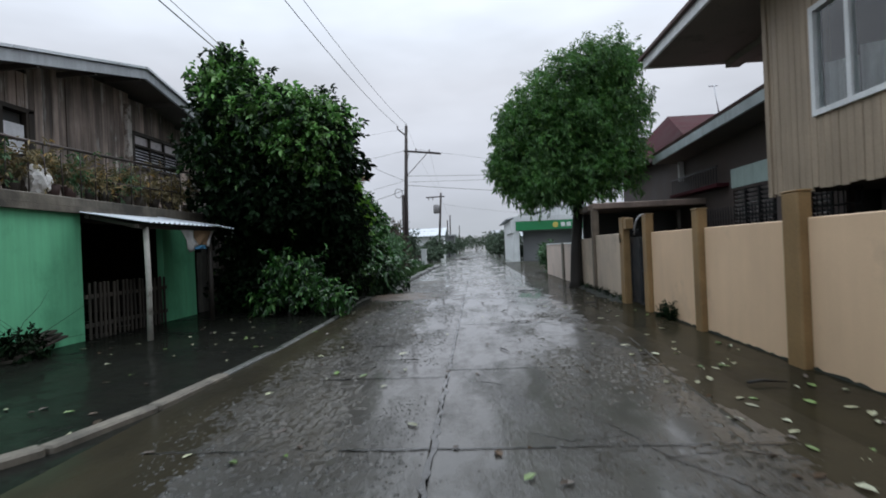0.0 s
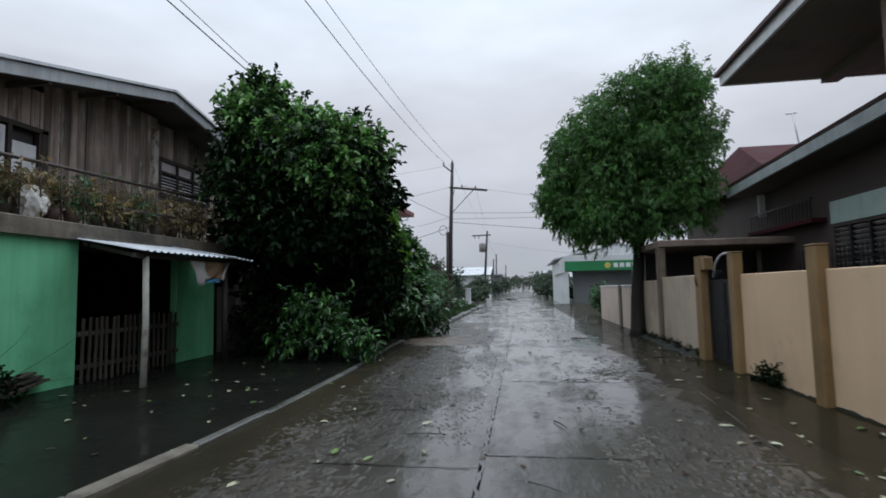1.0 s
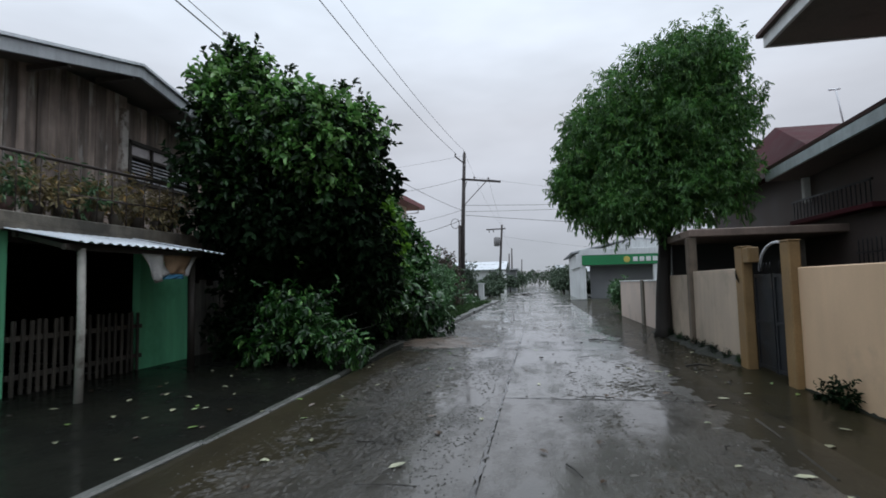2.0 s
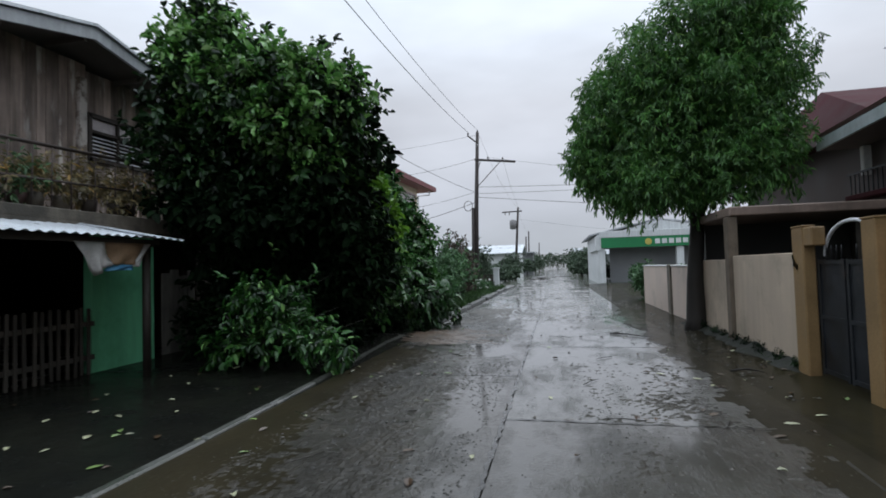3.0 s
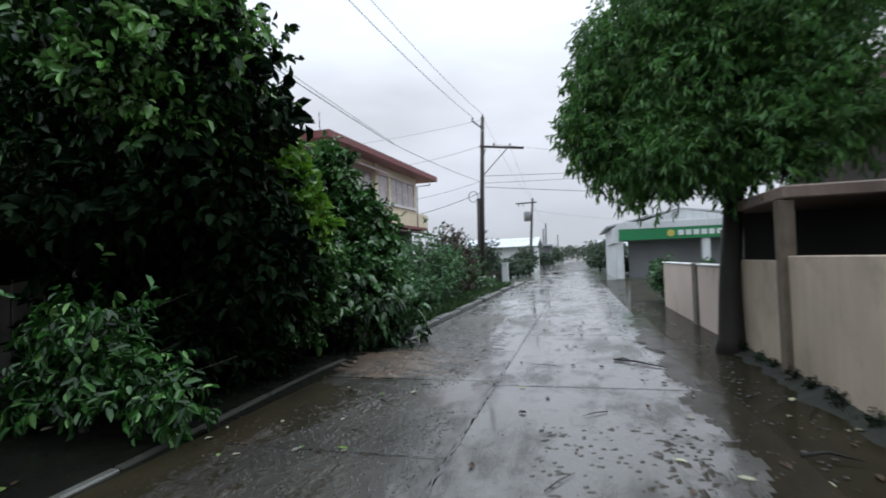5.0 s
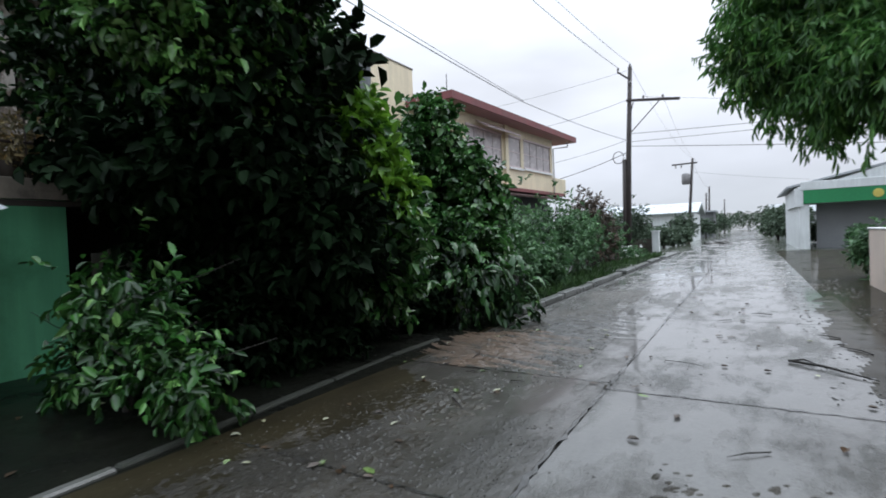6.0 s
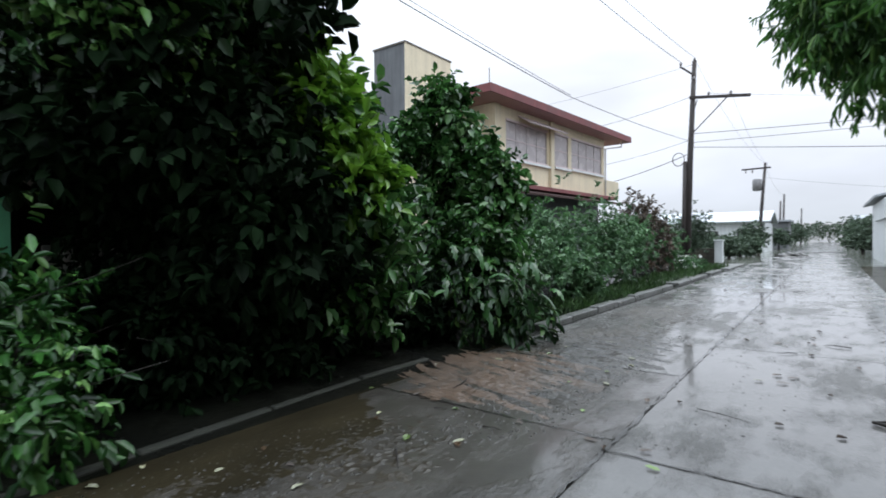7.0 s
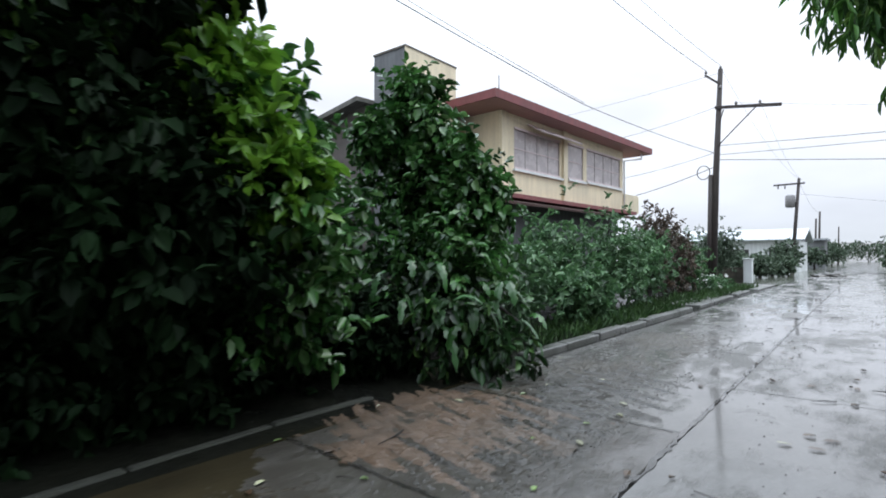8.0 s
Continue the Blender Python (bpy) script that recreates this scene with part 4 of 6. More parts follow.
part("soffit", bx(4.12, -6, 5.44, 9.4, 12.15, 5.47), "ceiling", tan, "grey-brown eave boards")
part("fascia", bx(4.06, -6, 5.42, 4.12, 12.2, 5.64, bevel=0.006), "white", tan, "white fascia board")
part("fascia", bx(4.12, 12.15, 5.42, 9.4, 12.2, 5.62), "white", tan, "white fascia board")
part("roof", corrugated(bmesh.new(), (3.98, -6, 5.68), (0, 18.3, 0), (5.5, 0, 1.5), 0.25, 0.025), "browntile", tan, "brown roof sheet")
part("roof_edge", bx(3.97, -6, 5.63, 4.08, 12.27, 5.70), "browntile", tan)
part("beam", bx(5.9, 8.86, 5.30, 6.2, 12.1, 5.44), "ceiling", tan)
part("post", bx(5.0, 8.4, -0.1, 5.25, 8.7, 2.1), "darkwall", tan)

# ---- dark brown low house beside it, and the maroon-roofed one behind ----
low = thing("house", "low dark house with pale bargeboard and grilled windows", "house")
part("roof", plate(bmesh.new(), [(5.42, 8.9, 4.24), (5.42, 15.95, 3.98), (10.5, 15.95, 5.6), (10.5, 8.9, 5.85)], 0.06), "browntile", low, "dark brown roof")
bm = bmesh.new()
vs = [bm.verts.new((x, y, z + h)) for x in (5.44, 5.5) for y, z, h in ((8.9, 4.16, -0.22), (15.9, 3.9, -0.22), (15.9, 3.9, 0.0), (8.9, 4.16, 0.0))]
for f in ((0, 1, 2, 3), (7, 6, 5, 4), (0, 4, 5, 1), (1, 5, 6, 2), (2, 6, 7, 3), (3, 7, 4, 0)):
    bm.faces.new([vs[i] for i in f])
part("fascia", bm, "bargeboard", low, "pale blue-grey bargeboard")
part("soffit", plate(bmesh.new(), [(5.5, 8.9, 3.95), (5.5, 15.9, 3.7), (6.3, 15.9, 3.7), (6.3, 8.9, 3.95)], 0.02), "soffit", low)
for y0, y1, z0, z1 in ((8.9, 9.2, -0.1, 3.95), (9.2, 12.7, -0.1, 1.5), (9.2, 12.7, 3.0, 3.95), (12.7, 16, -0.1, 3.8)):
    part("wall", bx(6.25, y0, z0, 6.4, y1, z1), "darkwall", low)
part("panel", bx(6.2, 9.2, 2.54, 6.26, 12.7, 3.0, bevel=0.006), "teal", low, "pale teal panel over the window")
lw = part("window", box(bx(6.22, 9.2, 1.5, 6.3, 12.7, 1.56), 6.22, 9.2, 2.48, 6.3, 12.7, 2.54), "darkwall", low, "louvred windows behind iron grilles")
for i in range(6):
    ya = 9.24 + i * 0.58
    part("mullion", bx(6.22, ya - 0.04, 1.56, 6.3, ya + 0.02, 2.48), "iron", lw)
    for k in range(9):
        part("slat", beam(bmesh.new(), (6.27, ya + 0.03, 1.62 + k * 0.1), (6.27, ya + 0.52, 1.62 + k * 0.1), 0.07, 0.008, (0.6, 0, 0.8)), "pane_grey", lw)
# near-black sheet stands for the dark room behind the louvres
part("dark_backing", bx(6.36, 9.2, 1.5, 6.38, 12.7, 2.54), "room", lw)
part("room_back", bx(6.4, 8.9, 0, 11, 9.0, 4.2), "room", low)
grille = thing("window_grille", "black iron grille with spiked bars", "grille")
for z in (1.45, 1.78):
    part("rail", bx(5.58, 7.6, z, 5.61, 12.8, z + 0.03), "iron", grille)
for i in range(42):
    y = 7.62 + i * 0.125
    part("bar", tube(bmesh.new(), [(5.595, y, 0.2), (5.595, y, 2.0), (5.595, y, 2.06)], [0.012, 0.012, 0.002], 5), "iron", grille)
mar = thing("house", "maroon-roofed house seen behind the garden wall", "house")
for quad in ([(6.4, 15.6, 4.35), (16, 15.6, 4.35), (14, 20.3, 6.15), (7.6, 20.3, 6.15)], [(6.4, 15.6, 4.35), (7.6, 20.3, 6.15), (6.4, 25, 4.35)], [(6.4, 25, 4.35), (16, 25, 4.35), (14, 20.3, 6.15), (7.6, 20.3, 6.15)]):
    part("roof", plate(bmesh.new(), quad, 0.06), "maroon", mar, "maroon roof sheet")
part("fascia", bx(6.36, 15.55, 4.18, 16, 15.61, 4.36), "browntile", mar)
part("fascia", bx(6.34, 15.6, 4.18, 6.4, 25, 4.36), "browntile", mar)
part("wall", bx(7.0, 16.2, -0.1, 16, 16.35, 4.3), "darkwall", mar)
part("wall", bx(7.0, 16.35, -0.1, 7.15, 24.5, 4.3), "darkwall", mar)
part("ledge", bx(5.95, 12.9, 2.62, 6.26, 16.0, 2.72, bevel=0.01), "maroon", mar, "dark maroon balcony ledge")
rail = part("balcony_rail", bx(5.98, 12.95, 3.12, 6.02, 15.95, 3.16), "iron", mar, "dark iron balcony rail")
for i in range(20):
    part("bar", bx(5.99, 13.0 + i * 0.15, 2.72, 6.01, 13.02 + i * 0.15, 3.12), "iron", rail)
part("post", bx(6.12, 15.58, 3.1, 6.26, 15.72, 3.68, bevel=0.01), "curtain", mar, "short white post")
ant = thing("antenna", "thin metal roof antenna on a mast", "antenna")
part("mast", tube(bmesh.new(), [(9.5, 20.2, 6.1), (9.35, 20.2, 7.2)], 0.022, 6), "louvre", ant)
part("dipole", tube(bmesh.new(), [(9.15, 20.2, 7.2), (9.5, 20.25, 7.23)], 0.03, 6), "louvre", ant)

# ---- cream house with the red roof ----
cream = thing("house", "two-storey cream house with faded red hip roof", "house")
WX = -8.2
for y0, y1, z0, z1 in ((25.1, 25.95, 3.45, 6.26), (29.1, 29.75, 3.45, 6.26), (31.05, 31.35, 3.45, 6.26), (34.7, 35.0, 3.45, 6.26), (25.95, 29.1, 3.45, 4.4), (29.75, 31.05, 3.45, 4.45), (31.35, 34.7, 3.45, 4.5), (25.95, 29.1, 5.85, 6.26), (29.75, 31.05, 5.9, 6.26), (31.35, 34.7, 5.9, 6.26)):
    part("wall", bx(WX - 0.2, y0, z0, WX, y1, z1), "cream", cream)
part("wall", bx(-15, 25.1, 3.45, WX - 0.2, 25.3, 6.26), "cream", cream, "cream end wall")
# lower storey coloured grey to put its shade in
part("wall", bx(-15, 25.3, -0.1, WX - 0.35, 35, 3.45), "grey", cream, "ground-floor wall, grey put in for its shade")
part("wall", bx(-15, 34.8, 3.45, WX - 0.2, 35, 6.26), "cream", cream)
part("room_back", bx(WX - 2.0, 25.4, 3.5, WX - 1.9, 34.7, 6.4), "room", cream)
part("pilaster", bx(WX, 29.25, 3.45, WX + 0.12, 29.55, 6.25, bevel=0.01), "cream", cream)
part("pilaster", bx(WX, 25.1, 3.45, WX + 0.1, 25.4, 6.25, bevel=0.01), "cream", cream)
part("string_course", bx(WX - 0.1, 24.9, 3.32, WX + 0.55, 35.3, 3.46), "redfascia", cream, "dark red ledge between the floors")
part("lower_eave", plate(bmesh.new(), [(WX - 0.1, 24.6, 3.36), (WX + 0.95, 24.6, 3.12), (WX + 0.95, 35.0, 3.12), (WX - 0.1, 35.0, 3.36)], 0.08), "browntile", cream)
for y0, y1, z0, z1, k in ((25.95, 29.1, 4.4, 5.85, 4), (29.75, 31.05, 4.45, 5.9, 1), (31.35, 34.7, 4.5, 5.9, 4)):
    cw = part("window", box(box(bx(WX - 0.08, y0, z0, WX + 0.03, y1, z0 + 0.08), WX - 0.08, y0, z1 - 0.08, WX + 0.03, y1, z1), WX - 0.06, y0, (z0 + z1) / 2 - 0.02, WX - 0.03, y1, (z0 + z1) / 2 + 0.02), "shade_sheet", cream, "wide window with milky panes")
    part("sill", bx(WX, y0 - 0.1, z0 - 0.08, WX + 0.12, y1 + 0.1, z0), "white", cw)
    for i in range(k):
        ya, yb = y0 + (y1 - y0) * i / k, y0 + (y1 - y0) * (i + 1) / k
        part("mullion", bx(WX - 0.07, yb - 0.03, z0 + 0.08, WX - 0.03, yb, z1 - 0.08), "pane_grey", cw)
        part("pane", bx(WX - 0.06, ya, z0 + 0.08, WX - 0.05, yb - 0.04, z1 - 0.08), "pane_grey", cw)
part("sunshade", plate(bmesh.new(), [(WX, 26.8, 6.1), (WX, 29.9, 6.1), (WX + 0.6, 29.9, 5.78), (WX + 0.6, 26.8, 5.78)], 0.05), "shade_sheet", cream, "pinkish white window awning")
E1, N1, F1, ZE = -7.35, 23.75, 36.5, 6.24
for quad in ([(E1, N1, ZE + 0.27), (E1, F1, ZE + 0.27), (-11.4, F1 - 4, 7.15), (-11.4, N1 + 4, 7.15)], [(E1, N1, ZE + 0.27), (-11.4, N1 + 4, 7.15), (-15.6, N1, ZE + 0.27)],
             [(-15.6, N1, ZE + 0.27), (-11.4, N1 + 4, 7.15), (-11.4, F1 - 4, 7.15), (-15.6, F1, ZE + 0.27)], [(E1, F1, ZE + 0.27), (-11.4, F1 - 4, 7.15), (-15.6, F1, ZE + 0.27)]):
    part("roof", plate(bmesh.new(), quad, 0.06), "maroon", cream, "faded red roof sheet")
part("fascia", bx(E1 - 0.06, N1, ZE, E1, F1, ZE + 0.26), "redfascia", cream, "red fascia board")
part("fascia", bx(-15.6, N1, ZE, E1 - 0.06, N1 + 0.06, ZE + 0.26), "redfascia", cream, "red fascia board")
part("fascia", bx(-15.6, F1 - 0.06, ZE, E1 - 0.06, F1, ZE + 0.26), "redfascia", cream, "red fascia board")
part("soffit", bx(-15.6, N1 + 0.06, ZE + 0.02, E1 - 0.06, F1 - 0.06, ZE + 0.06), "redsoffit", cream, "dusky red soffit")
part("downpipe", tube(bmesh.new(), [(E1 - 0.3, F1 - 0.6, ZE), (E1 - 0.3, F1 - 0.6, ZE - 0.25), (WX + 0.06, 35.02, ZE - 0.4), (WX + 0.06, 35.02, 3.5)], 0.04, 6), "white", cream)
part("balcony_wall", bx(-10.5, 35.0, 3.5, WX, 36.9, 4.35, bevel=0.02), "cream", cream, "cream balcony parapet")
cream.matrix_basis = Matrix.Translation((-8.75, 25.58, 0)) @ Matrix.Rotation(radians(-3.6), 4, "Z") @ Matrix.Diagonal((1.052, 1.052, 1.1, 1)) @ Matrix.Translation((7.35, -23.75, 0))
tower = thing("tank_tower", "cream and grey box-shaped water tank tower", "tower")
part("shaft", bx(-12.5, 23.6, 0, -11.02, 26.3, 8.5), "grey", tower, "bare grey render side")
part("painted_face", bx(-11.02, 23.58, 0, -10.99, 26.3, 8.5), "cream", tower, "cream painted face")
part("coping", bx(-12.53, 23.56, 8.5, -10.97, 26.33, 8.56), "slab", tower)
ann = thing("house", "dark weathered upper storey under a sloping roof", "house")
part("wall", bx(-20, 23.3, 0, -12.6, 26, 5.6), "soffit", ann)
part("roof", plate(bmesh.new(), [(-12.52, 22.8, 6.95), (-12.52, 26.3, 7.1), (-21, 26.3, 5.75), (-21, 22.8, 5.6)], 0.16), "greywood", ann, "dark weathered sloping roof sheet")
part("gable", plate(bmesh.new(), [(-12.6, 23.34, 5.6), (-12.6, 23.34, 6.8), (-20, 23.34, 5.6)], 0.05), "soffit", ann)
blk = thing("rooftop_box", "pale blue-grey rooftop box with thin mast", "rooftop box")
part("body", bx(-11.9, 28.0, 6.6, -10.9, 31, 8.0), "fascia", blk)
part("mast", tube(bmesh.new(), [(-11.2, 29.5, 7.9), (-11.2, 29.5, 9.2)], 0.02, 5), "wire", blk)

# ---- store with the green band ----
store = thing("store", "single-storey store with green sign band and white columns", "store")
SY = 48.0
part("wall", bx(4.6, SY + 2.2, -0.1, 16, SY + 2.4, 3.0), "store_grey", store, "grey roller shutter front")
part("wall", bx(3.5, SY + 0.4, -0.1, 3.7, SY + 14, 3.9), "store_white", store, "white side wall")
for x in (3.5, 9.5, 15.2):
    part("column", bx(x, SY, -0.1, x + 0.55, SY + 0.5, 2.8, bevel=0.02), "store_white", store)
part("sign_band", bx(3.75, SY - 0.12, 2.78, 16.5, SY + 0.0, 3.62, bevel=0.01), "store_green", store, "green sign band")
part("band_return", bx(3.3, SY - 0.1, 2.6, 3.74, SY + 9, 3.75, bevel=0.01), "store_white", store)
part("parapet", bx(3.6, SY - 0.14, 3.62, 16.5, SY + 0.02, 4.15, bevel=0.02), "store_white", store, "white parapet")
part("canopy_soffit", bx(3.75, SY, 2.75, 16, SY + 2.2, 2.82), "store_grey", store)
part("roof", plate(bmesh.new(), [(2.9, SY + 0.5, 3.95), (2.9, SY + 14, 3.95), (8.2, SY + 14, 5.1), (8.2, SY + 0.5, 5.1)], 0.12), "fascia", store, "grey roof sheet")
part("roof", plate(bmesh.new(), [(8.2, SY + 0.5, 5.1), (8.2, SY + 14, 5.1), (17, SY + 14, 4.0), (17, SY + 0.5, 4.0)], 0.12), "zinc", store, "grey roof sheet")
part("gable", plate(bmesh.new(), [(3.6, SY + 0.52, 3.6), (16, SY + 0.52, 3.6), (8.2, SY + 0.52, 5.0)], 0.02), "store_white", store)
sign = part("emblem", tube(bmesh.new(), [(7.4, SY - 0.12, 3.2), (7.4, SY - 0.15, 3.2)], 0.26, 20), "yellow", store, "round yellow emblem")
for i in range(7):
    part("sign_bar", bx(7.9 + i * 0.52, SY - 0.145, 3.02, 8.27 + i * 0.52, SY - 0.12, 3.4), "white", store)
flap = thing("lean_to_roof", "small pale sheet roof beside the store", "roof")
part("sheet", plate(bmesh.new(), [(7.0, 30.0, 2.7), (8.6, 30.0, 3.1), (8.6, 33.0, 3.1), (7.0, 33.0, 2.7)], 0.05), "awning", flap)
for x, y in ((7.1, 30.1), (8.5, 30.1), (7.1, 32.9), (8.5, 32.9)):
    part("post", bx(x - 0.05, y - 0.05, -0.1, x + 0.05, y + 0.05, 2.7 + (x - 7) * 0.22), "oldwood", flap)

# ---- far houses along the road ----
fh = thing("house", "long pale far house with low metal roof", "house")
part("wall", bx(-18, 80, -0.1, -5.2, 90, 3.4), "store_white", fh)
part("roof", plate(bmesh.new(), [(-18.5, 79.2, 3.5), (-4.6, 79.2, 3.5), (-4.6, 85, 4.9), (-18.5, 85, 4.9)], 0.12), "zinc", fh, "grey metal roof")
part("roof", plate(bmesh.new(), [(-18.5, 85, 4.9), (-4.6, 85, 4.9), (-4.6, 91, 3.5), (-18.5, 91, 3.5)], 0.12), "zinc", fh, "grey metal roof")
part("gable", plate(bmesh.new(), [(-5.19, 80, 3.4), (-5.19, 85, 4.75), (-5.19, 90, 3.4)], 0.02), "grey", fh)
for i in range(3):
    fw = part("window", bx(-8 - i * 3.4, 79.95, 1.2, -6.6 - i * 3.4, 80.0, 2.4), "room", fh)
    part("frame", box(bx(-8.1 - i * 3.4, 79.92, 1.1, -6.5 - i * 3.4, 79.95, 1.2), -8.1 - i * 3.4, 79.92, 2.4, -6.5 - i * 3.4, 79.95, 2.5), "white", fw)
fh2 = thing("house", "small far house with grey walls and flat roof", "house")
part("wall", bx(-9, 104, -0.1, -4.2, 110, 4.0), "grey", fh2)
part("roof", bx(-9.4, 103.5, 4.0, -3.8, 110.5, 4.25), "fascia", fh2)
fh3 = thing("house", "misty far house beyond the trees", "house")
part("wall", bx(4.5, 118, -0.1, 12, 126, 3.6), "store_grey", fh3)
part("roof", plate(bmesh.new(), [(4, 117, 3.6), (12.5, 117, 3.6), (12.5, 122, 5.2), (4, 122, 5.2)], 0.12), "fascia", fh3)
marker = thing("gate_post", "short white concrete post beside the road", "post")
part("body", bx(-4.95, 46.0, -0.1, -4.5, 46.45, 1.38, bevel=0.02), "store_white", marker)
part("cap", bx(-5.0, 45.95, 1.38, -4.45, 46.5, 1.46, bevel=0.02), "store_white", marker)
low_w = thing("low_wall", "low stained wall and soil bank by the road", "wall")
part("wall", bx(-11, 46.6, -0.1, -5.0, 46.8, 0.9), "slab", low_w)
heap = thing("debris_heap", "dark debris heap lying on the wet road", "debris")
bm = bmesh.new()
bmesh.ops.create_icosphere(bm, subdivisions=3, radius=1)
for v in bm.verts:
    v.co = Vector((-1.75, 62, 0.0)) + Vector((v.co.x * 1.1, v.co.y * 0.7, max(-0.05, v.co.z * 0.3))) * (1 + 0.4 * noise.noise(v.co * 2))
part("heap", bm, "crumb", heap)


# misty hills and tree line, far beyond everything: sheets that glow in haze colour
def skyline(name, y, x0, x1, step, base, amp, seed, material, label):
    r = random.Random(seed)
    bm = bmesh.new()
    n = int((x1 - x0) / step)
    lo = [bm.verts.new((x0 + i * step, y, -1)) for i in range(n + 1)]
    hi = [bm.verts.new((x0 + i * step, y, base + amp * noise.noise((i * 0.07, seed, 0)) + amp * 0.25 * r.random())) for i in range(n + 1)]
    for i in range(n):
        bm.faces.new((lo[i], lo[i + 1], hi[i + 1], hi[i]))
    tagged(part(name, bm, material), label, "backdrop", kind="structure")


skyline("backdrop", 1200, -1400, 1400, 14, 26, 16, 4, "hills", "misty hills, a flat sheet glowing in haze colour")
skyline("backdrop", 420, -420, 420, 2.5, 9, 4, 8, "hills_near", "misty tree line, a flat sheet glowing in haze colour")

# ---- utility poles and wires ----
pole = thing("utility_pole", "leaning dark wooden utility pole with cross-arm", "utility pole")
part("shaft", tube(bmesh.new(), [(-5.79, 42.3, -0.3), (-5.6, 42.3, 6), (-5.35, 42.3, 11.7)], [0.19, 0.16, 0.12], 10), "pole", pole)
part("cross_arm", beam(bmesh.new(), (-5.6, 42.16, 9.62), (-2.56, 42.16, 9.25), 0.12, 0.15), "pole", pole)
part("brace", beam(bmesh.new(), (-3.7, 42.16, 9.32), (-5.5, 42.16, 7.5), 0.05, 0.05), "pole", pole)
part("brace", beam(bmesh.new(), (-5.2, 42.2, 9.45), (-5.48, 42.2, 8.5), 0.05, 0.05), "pole", pole)
part("top_arm", beam(bmesh.new(), (-6.1, 42.2, 11.5), (-5.4, 42.2, 10.9), 0.08, 0.1), "pole", pole)
for p in ((-6.05, 42.2, 11.55), (-5.35, 42.3, 11.7), (-4.6, 42.16, 9.6), (-3.5, 42.16, 9.47), (-5.35, 42.16, 10.6)):
    part("insulator", tube(bmesh.new(), [p, (p[0], p[1], p[2] + 0.1), (p[0], p[1], p[2] + 0.2)], [0.05, 0.08, 0.03], 8), "porcelain", pole)
part("spool", tube(bmesh.new(), [(-6.2 + 0.32 * math.cos(a), 42.2, 6.15 + 0.38 * math.sin(a)) for a in [2 * math.pi * i / 16 for i in range(17)]], 0.025, 5), "wire", pole, "coil of cable")
part("splice_post", tube(bmesh.new(), [(-5.95, 42.25, -0.2), (-5.85, 42.25, 6.0)], [0.15, 0.12], 8), "pole", pole)

pole2 = thing("utility_pole", "distant utility pole carrying a grey transformer", "utility pole")
part("shaft", tube(bmesh.new(), [(-5.4, 75, -0.3), (-4.7, 75, 9.6)], [0.2, 0.13], 8), "pole", pole2)
part("cross_arm", beam(bmesh.new(), (-6.9, 74.9, 9.0), (-4.2, 74.9, 9.05), 0.14, 0.16), "pole", pole2)
part("transformer", tube(bmesh.new(), [(-5.45, 74.8, 6.6), (-5.45, 74.8, 6.7), (-5.45, 74.8, 7.8), (-5.45, 74.8, 7.9)], [0.3, 0.45, 0.45, 0.3], 12), "porcelain", pole2, "grey transformer can")
part("insulator", tube(bmesh.new(), [(-6.5, 74.9, 9.05), (-6.5, 74.9, 8.6)], 0.07, 6), "porcelain", pole2)
part("insulator", tube(bmesh.new(), [(-5.9, 74.9, 9.05), (-5.9, 74.9, 8.6)], 0.07, 6), "porcelain", pole2)
for x, y, h in ((-5.3, 110, 8.6), (-6.3, 118, 8.0), (-4.8, 160, 8.5)):
    p3 = thing("utility_pole", "far thin utility pole in the mist", "utility pole", "far poles")
    part("shaft", tube(bmesh.new(), [(x, y, -0.3), (x + 0.2, y, h)], [0.2, 0.14], 6), "pole", p3)
back = thing("utility_pole", "wooden utility pole standing beside the house", "utility pole")
part("shaft", tube(bmesh.new(), [(-7.3, -9, -0.3), (-7.3, -9, 11.6)], [0.2, 0.13], 8), "pole", back)


def wire(a, b, drop, r=0.014, label="black overhead power line", steps=22):
    a, b = Vector(a), Vector(b)
    pts = [a.lerp(b, i / steps) - Vector((0, 0, 4 * drop * (i / steps) * (1 - i / steps))) for i in range(steps + 1)]
    tagged(part("power_line", tube(bmesh.new(), pts, r, 5), "wire"), label, "power line", "overhead wires")


wire((-6.85, -9, 11.6), (-6.05, 42.2, 11.75), 1.25, 0.016)
wire((-6.45, -9, 11.7), (-5.35, 42.3, 11.9), 1.25, 0.012)
wire((-6.75, -9, 8.6), (-7.65, 30, 7.4), 0.5, 0.016)
wire((-6.45, -9, 8.75), (-7.62, 30, 7.45), 0.5, 0.01)
wire((-7.65, 30, 7.4), (-5.7, 42.2, 7.2), 0.1, 0.014)
wire((-5.5, 42.2, 7.55), (34, 47, 8.4), 0.5, 0.016)
wire((-5.5, 42.2, 7.05), (34, 48, 8.2), 0.35, 0.014)
wire((-5.6, 42.2, 6.8), (34, 44, 3.6), 0.3, 0.018)
wire((-4.6, 42.16, 9.7), (34, 60, 7.6), 0.5, 0.008)
wire((-5.6, 42.2, 7.2), (-16, 38, 5.5), 0.5, 0.012)
wire((-5.7, 42.2, 6.4), (-14, 45, 5.0), 0.25, 0.02)
wire((-5.4, 42.2, 9.7), (-14, 45, 9.2), 0.2, 0.012)
wire((-5.5, 42.3, 11.5), (-24, 40, 10.0), 0.4, 0.008)
wire((-5.35, 42.3, 11.8), (-4.7, 75, 9.5), 0.8, 0.008)
wire((-3.5, 42.16, 9.6), (-4.2, 74.9, 9.1), 0.8, 0.008)
wire((-4.7, 75, 9.2), (-5.1, 110, 8.4), 0.7, 0.01)
